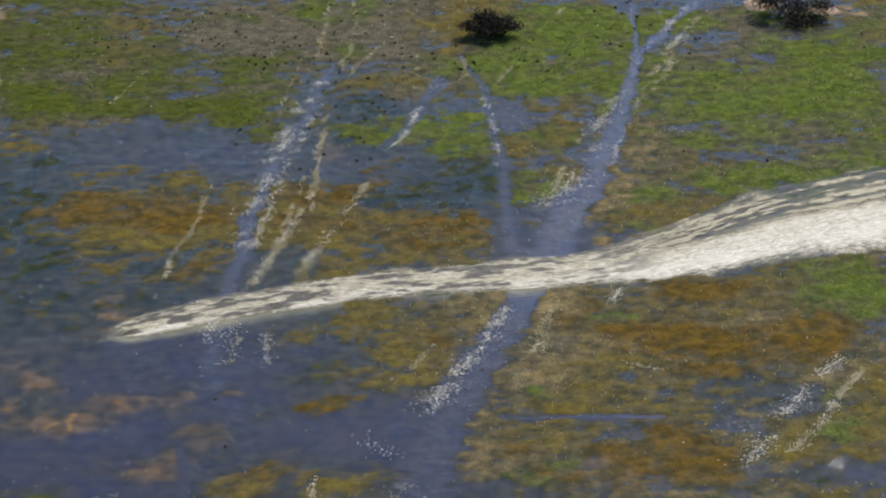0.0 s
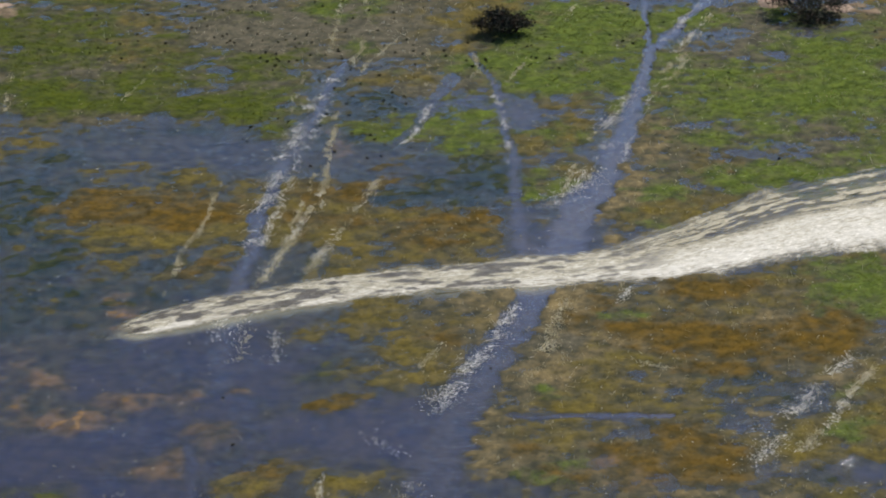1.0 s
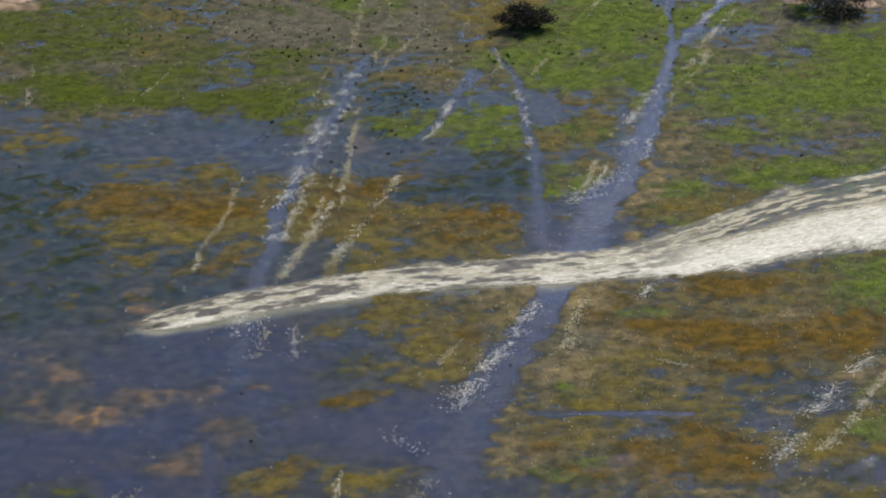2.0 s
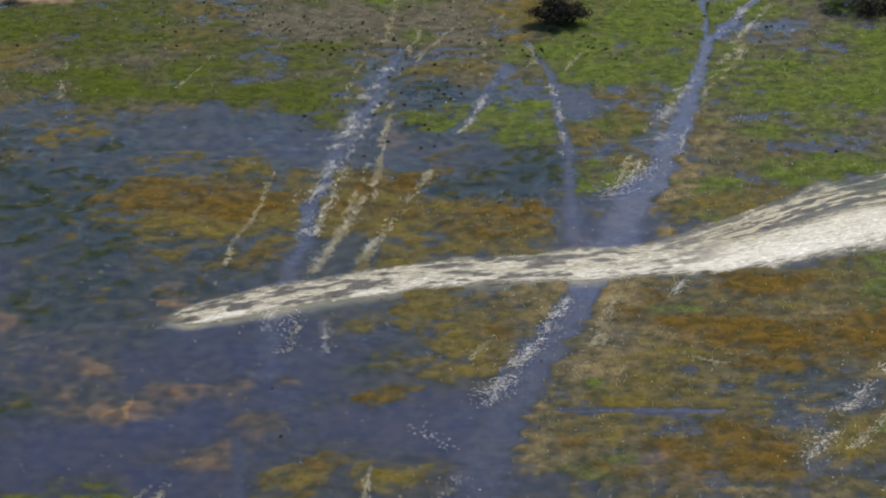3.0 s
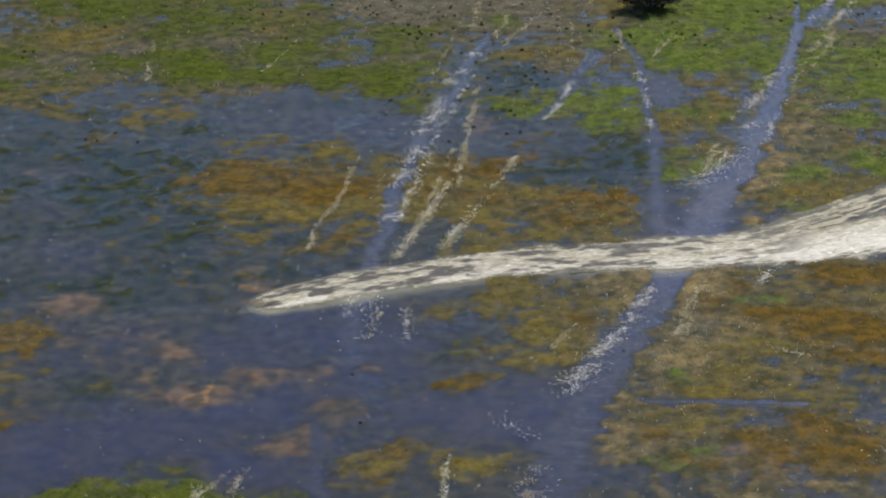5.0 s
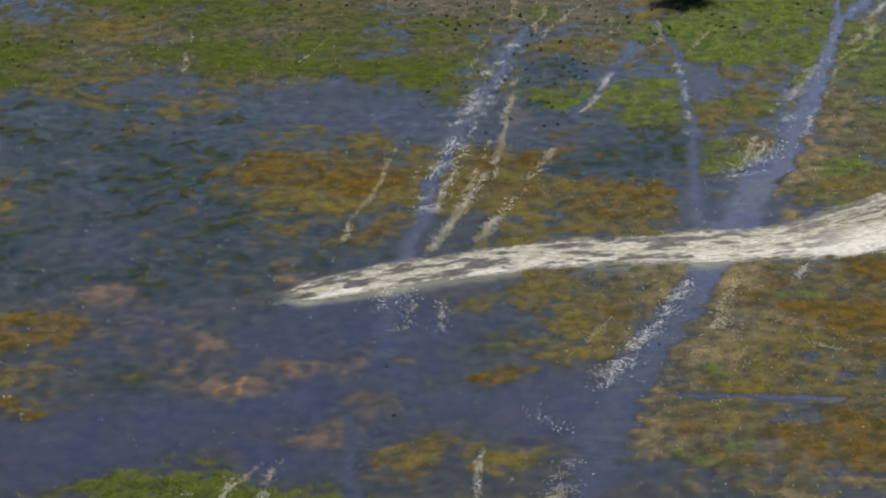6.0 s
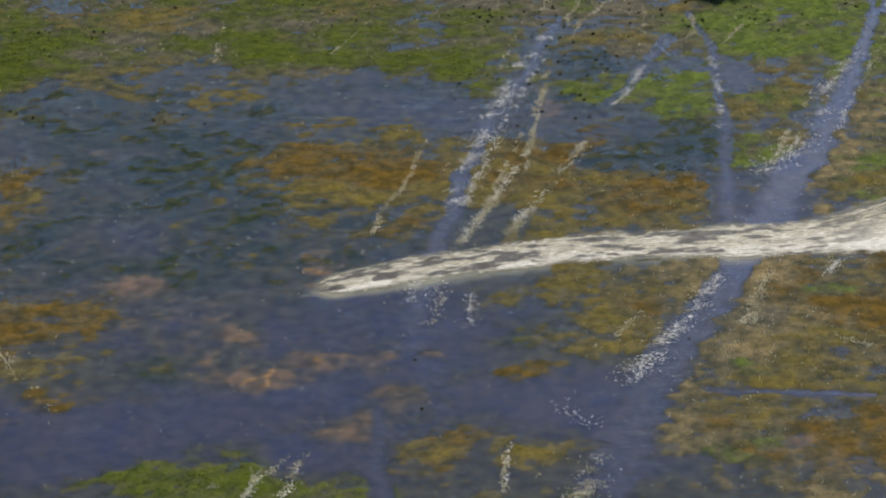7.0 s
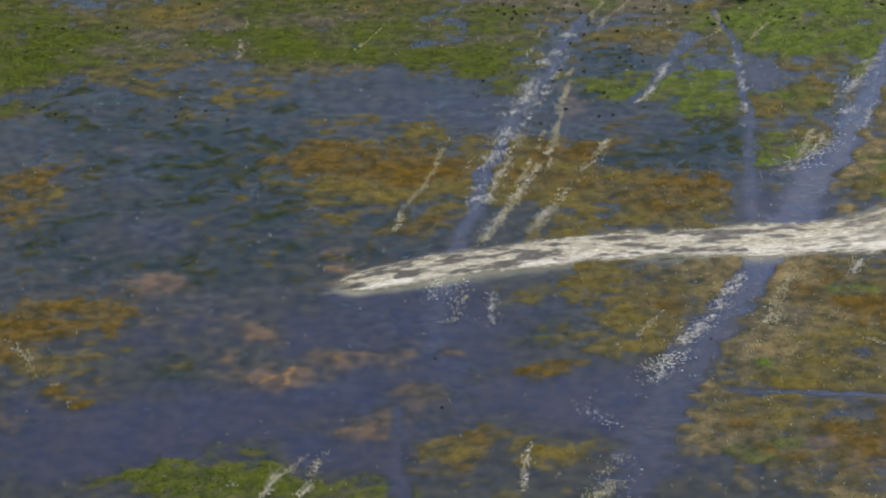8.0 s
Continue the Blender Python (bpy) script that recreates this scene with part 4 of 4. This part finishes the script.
def along_lines(kind, per_metre, slack):
    """Points strewn in broken, wavering strands along all the paths of a kind."""
    xs, ys = [], []
    for k, (sort, line, first, last, amount) in enumerate(LINES):
        if sort != kind:
            continue
        pts = np.array(line)
        run = np.r_[0, np.cumsum(np.hypot(*np.diff(pts, axis=0).T))]
        half = 0.5 * (first + last)
        n = int(run[-1] * per_metre * amount * (0.5 + half))
        at = rng.uniform(-0.4, run[-1] + 0.4, n)
        clump = value_noise(at / 1.1, np.zeros(n) + k, 191) * 0.6 + value_noise(at / 4.0, np.zeros(n) + k, 192) * 0.6
        taper = smooth(at, -0.5, 3.0) * smooth(run[-1] - at, -0.5, 3.0)
        at = at[rng.random(n) < taper * smooth(clump, 0.4, 0.95)]
        n = len(at)
        x, y = np.interp(at, run, pts[:, 0]), np.interp(at, run, pts[:, 1])
        wide = slack * np.interp(at, run, np.linspace(first, last, len(run)))
        sway = 1.1 * (value_noise(at / 3.5, np.zeros(n) + k, 193) - 0.5) + 0.5 * (value_noise(at / 1.2, np.zeros(n) + k, 194) - 0.5)
        off = sway * (0.5 + wide) + wide * np.sign(rng.normal(0, 1, n)) * np.abs(rng.normal(0, 1, n)) ** 1.25
        xs.append(x + off + rng.normal(0, 0.08, n))
        ys.append(y + 0.3 * off + rng.normal(0, 0.3, n))
    x, y = np.concatenate(xs), np.concatenate(ys)
    keep = sample(on_trail, x, y) < 0.5
    return x[keep], y[keep], np.maximum(sample(Z, x[keep], y[keep]), -0.02)


x, y, z = along_lines("straw", 48, 0.6)
straw = tagged(new("dry_reeds", triangles("dry_reeds", blades(x, y, z, 3, 0.3, 0.09, 1.6, 0.1), STRAW)),
    "pale dry reeds flattened along the worn paths", "reeds", kind="stuff")
x, y, z = scattered(0.02 + 0.4 * FIELD["tan"] + 0.5 * FIELD["olive"] * smooth(fbm(X, Y, 4.0, 201, 3), 0.42, 0.68) * smooth(X, -30, 5) + 0.25 * FIELD["mud"] + 0.6 * FIELD["green"] * smooth(X, 22, 40) * smooth(fbm(X, Y, 3.0, 211, 3), 0.45, 0.65), 1.6, -0.3)
stalks = tagged(new("dry_stalks", triangles("dry_stalks", blades(x, y, z, 3, 0.34, 0.06, 0.6, 0.12), STRAW)),
    "thin pale dry stalks among the sedge", "stalks", kind="stuff")
x, y, z = scattered(FIELD["teal"] * (0.2 + 0.8 * smooth(fbm(X, Y, 2.6, 281, 4), 0.4, 0.58)), 7.0, -0.5)
weed = tagged(new("water_weed", triangles("water_weed", blades(x, y, z + 0.03, 5, 0.1, 0.1, 1.2, 0.24), MURK)),
    "dull dark green weed tangled at the water surface", "weed", kind="stuff")


def flecks(x, y, z, size):
    """Flat white flakes that stand in for sun glints, longer across than deep."""
    n = len(x)
    r = size * (0.5 + rng.random((n, 1)) ** 3 * 1.6)
    turn = rng.uniform(-0.5, 0.5, (n, 1)) + np.array([[0.0, 2.2, 4.0]]) + rng.uniform(-0.4, 0.4, (n, 3))
    tilt = rng.uniform(0.0, 0.08, (n, 3))
    return np.stack([x[:, None] + 2.3 * r * np.cos(turn), y[:, None] + 0.8 * r * np.sin(turn), z[:, None] + tilt], -1)


# sun glints along the channels, laid as white flakes
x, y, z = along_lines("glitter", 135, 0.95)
froth = tagged(new("froth", triangles("froth", flecks(x, y, np.maximum(z, 0.0) + 0.03, 0.042), GLINT_WHITE)),
    "white flecks standing in for sun glints along the channels", "froth", kind="stuff")
# stray sun glints over the marsh, also laid as white flakes
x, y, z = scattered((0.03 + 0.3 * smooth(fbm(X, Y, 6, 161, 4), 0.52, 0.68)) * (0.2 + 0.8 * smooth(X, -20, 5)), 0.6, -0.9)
sparkle = tagged(new("scattered_glints", triangles("scattered_glints", flecks(x, y, np.maximum(z, 0.0) + 0.03, 0.042), GLINT_WHITE)),
    "single white flecks standing in for sun glints on open water", "froth", kind="stuff")

for x0, y0, rx, ry, amount in MATS:
    n = int(rx * ry * 16 * amount)
    turn, reach = rng.uniform(0, 2 * np.pi, n), rng.random(n) ** 0.6 * rng.uniform(0.6, 1.35, n)
    x, y = x0 + np.cos(turn) * reach * rx * 1.05, y0 + np.sin(turn) * reach * ry * 1.05
    ragged = fbm(x, y, 2.0, 131, 3) > 0.34 + 0.2 * reach
    x, y = x[ragged], y[ragged]
    tagged(new("weed_mat", triangles("weed_mat", blades(x, y, np.zeros(len(x)) - 0.06, 4, 0.09, 0.07, 1.3, 0.3), RUST)),
        "rust-orange weed mat floating on shallow water", "weed mat", "rust weed mats", "stuff")


# ---- bushes, mounds and tussocks ----
def part(name, mesh, parent, label=""):
    ob = new(name, mesh)
    ob.parent = parent
    return tagged(ob, label) if label else ob


def tube(bm, a, b, ra, rb, sides=6):
    a, b = Vector(a), Vector(b)
    turn = (b - a).to_track_quat("Z", "Y").to_matrix()
    rings = []
    for spot, r in ((a, ra), (b, rb)):
        rings.append([bm.verts.new(spot + turn @ Vector((r * math.cos(6.2832 * k / sides), r * math.sin(6.2832 * k / sides), 0))) for k in range(sides)])
    for k in range(sides):
        bm.faces.new((rings[0][k], rings[0][(k + 1) % sides], rings[1][(k + 1) % sides], rings[1][k]))
    bm.faces.new(rings[1])


def mesh_of(bm, name, material):
    mesh = bpy.data.meshes.new(name)
    bm.to_mesh(mesh)
    bm.free()
    mesh.materials.append(material)
    return mesh


def bush(place, height, spread, seed, label, extra=None):
    """A low many-stemmed bush: forked wood and clumps of small leaves round the limb ends."""
    r = random.Random(seed)
    root = tagged(new("bush"), label, "bush", "dark bushes")
    root.location = place
    wood, ends = bmesh.new(), []
    for k in range(7):
        turn = 6.2832 * (k + r.uniform(-0.3, 0.3)) / 7
        out = spread * r.uniform(0.2, 0.5)
        knee = (math.cos(turn) * out * 0.45, math.sin(turn) * out * 0.45, height * r.uniform(0.25, 0.4))
        tube(wood, (math.cos(turn) * 0.15, math.sin(turn) * 0.15, -0.2), knee, 0.13, 0.09)
        for j in range(3):
            fork = turn + r.uniform(-0.7, 0.7)
            tip = (math.cos(fork) * out * r.uniform(0.8, 1.3), math.sin(fork) * out * r.uniform(0.8, 1.3), height * r.uniform(0.18, 0.95))
            tube(wood, knee, tip, 0.08, 0.03)
            ends.append(tip)
    part("stem", mesh_of(wood, "stem", BARK), root, "dark forked stems")
    made = []
    for tip in ends:
        n = 260
        c = rng.normal(0, 1, (n, 3)) * (spread * 0.11, spread * 0.11, height * 0.1) + tip
        c[:, 2] = np.maximum(c[:, 2], 0.1)
        a, b = rng.normal(0, 0.2, (n, 3)), rng.normal(0, 0.2, (n, 3))
        made.append(np.stack([c, c + a, c + b], 1))
    part("crown", triangles("crown", np.concatenate(made), LEAVES), root, "dark sparse leaf clumps")
    if extra:
        n = 350
        c = rng.normal(0, 1, (n, 3)) * (0.7, 0.6, 0.5) + extra
        c[:, 2] = np.maximum(c[:, 2], 0.1)
        part("dead_branch", triangles("dead_branch", np.stack([c, c + rng.normal(0, 0.15, (n, 3)), c + rng.normal(0, 0.15, (n, 3))], 1), DEAD), root, "withered red-brown leaves")["kind"] = "stuff"
    return root


def mound(place, rx, ry, height, seed):
    """A low island of bare sand with an uneven rim."""
    u, v = np.meshgrid(np.linspace(-1.2, 1.2, 40), np.linspace(-1.2, 1.2, 40))
    px, py = place[0] + u * rx, place[1] + v * ry
    rough = fbm(px, py, 1.6, seed, 4) - 0.5
    zs = -0.25 + (height + 0.25) * smooth(1.1 - np.hypot(u, v) + 0.6 * rough, 0.0, 0.8) + 0.25 * rough
    return tagged(new("sand_mound", grid_mesh("sand_mound", px, py, zs, SAND, {})), "low pinkish sand mound above the marsh", "mound", "sand mounds")


mound((53.5, 384.0), 3.6, 3.4, 0.5, 201)
mound((64.3, 380.6), 3.4, 2.6, 0.5, 202)
mound((-78.0, 389.0), 5.0, 2.4, 0.4, 203)
bush((8.6, 373.0, 0.0), 3.2, 6.8, 1, "dark sparse bush with withered red-brown side", (2.6, 0.4, 1.4))
bush((58.2, 378.5, 0.0), 3.4, 9.5, 2, "dark wide bush between bare sand mounds")
bush((-82.0, 391.0, 0.0), 3.6, 6.0, 3, "dark bush beside a bare sand mound")

kinds = []
for k in range(4):
    n = 14
    zero = np.zeros(n)
    turn, reach = rng.uniform(0, 6.28, n), 0.22 * np.sqrt(rng.random(n))
    kinds.append(triangles("tussock", blades(np.cos(turn) * reach, np.sin(turn) * reach, zero, 5, 0.34, 0.12, 0.9, 0.05), TUSSOCK))
spots = [(-28.1, 257.3), (-26.1, 246.4), (4.5, 263.2)]
tries = np.random.default_rng(8)
while len(spots) < 290:
    x, y = tries.uniform(-105, 70), tries.uniform(322, 388)
    if len(spots) > 190:
        x, y = tries.uniform(-48, 16), tries.uniform(340, 388)
    if value_noise(np.array([x / 14]), np.array([y / 14]), 7)[0] > 0.5 and tries.random() < 0.9:
        spots.append((x, y))
for k, (x, y) in enumerate(spots):
    ob = tagged(new("tussock", kinds[k % 4]), "small dark tussock in the wet grass", "tussock", "dark tussocks")
    ob.location = (x, y, max(float(sample(Z, np.array([x]), np.array([y]))[0]), -0.05))
    size = tries.uniform(0.35, 0.85)
    ob.scale, ob.rotation_euler = (size, size, size), (0, 0, tries.uniform(0, 6.28))
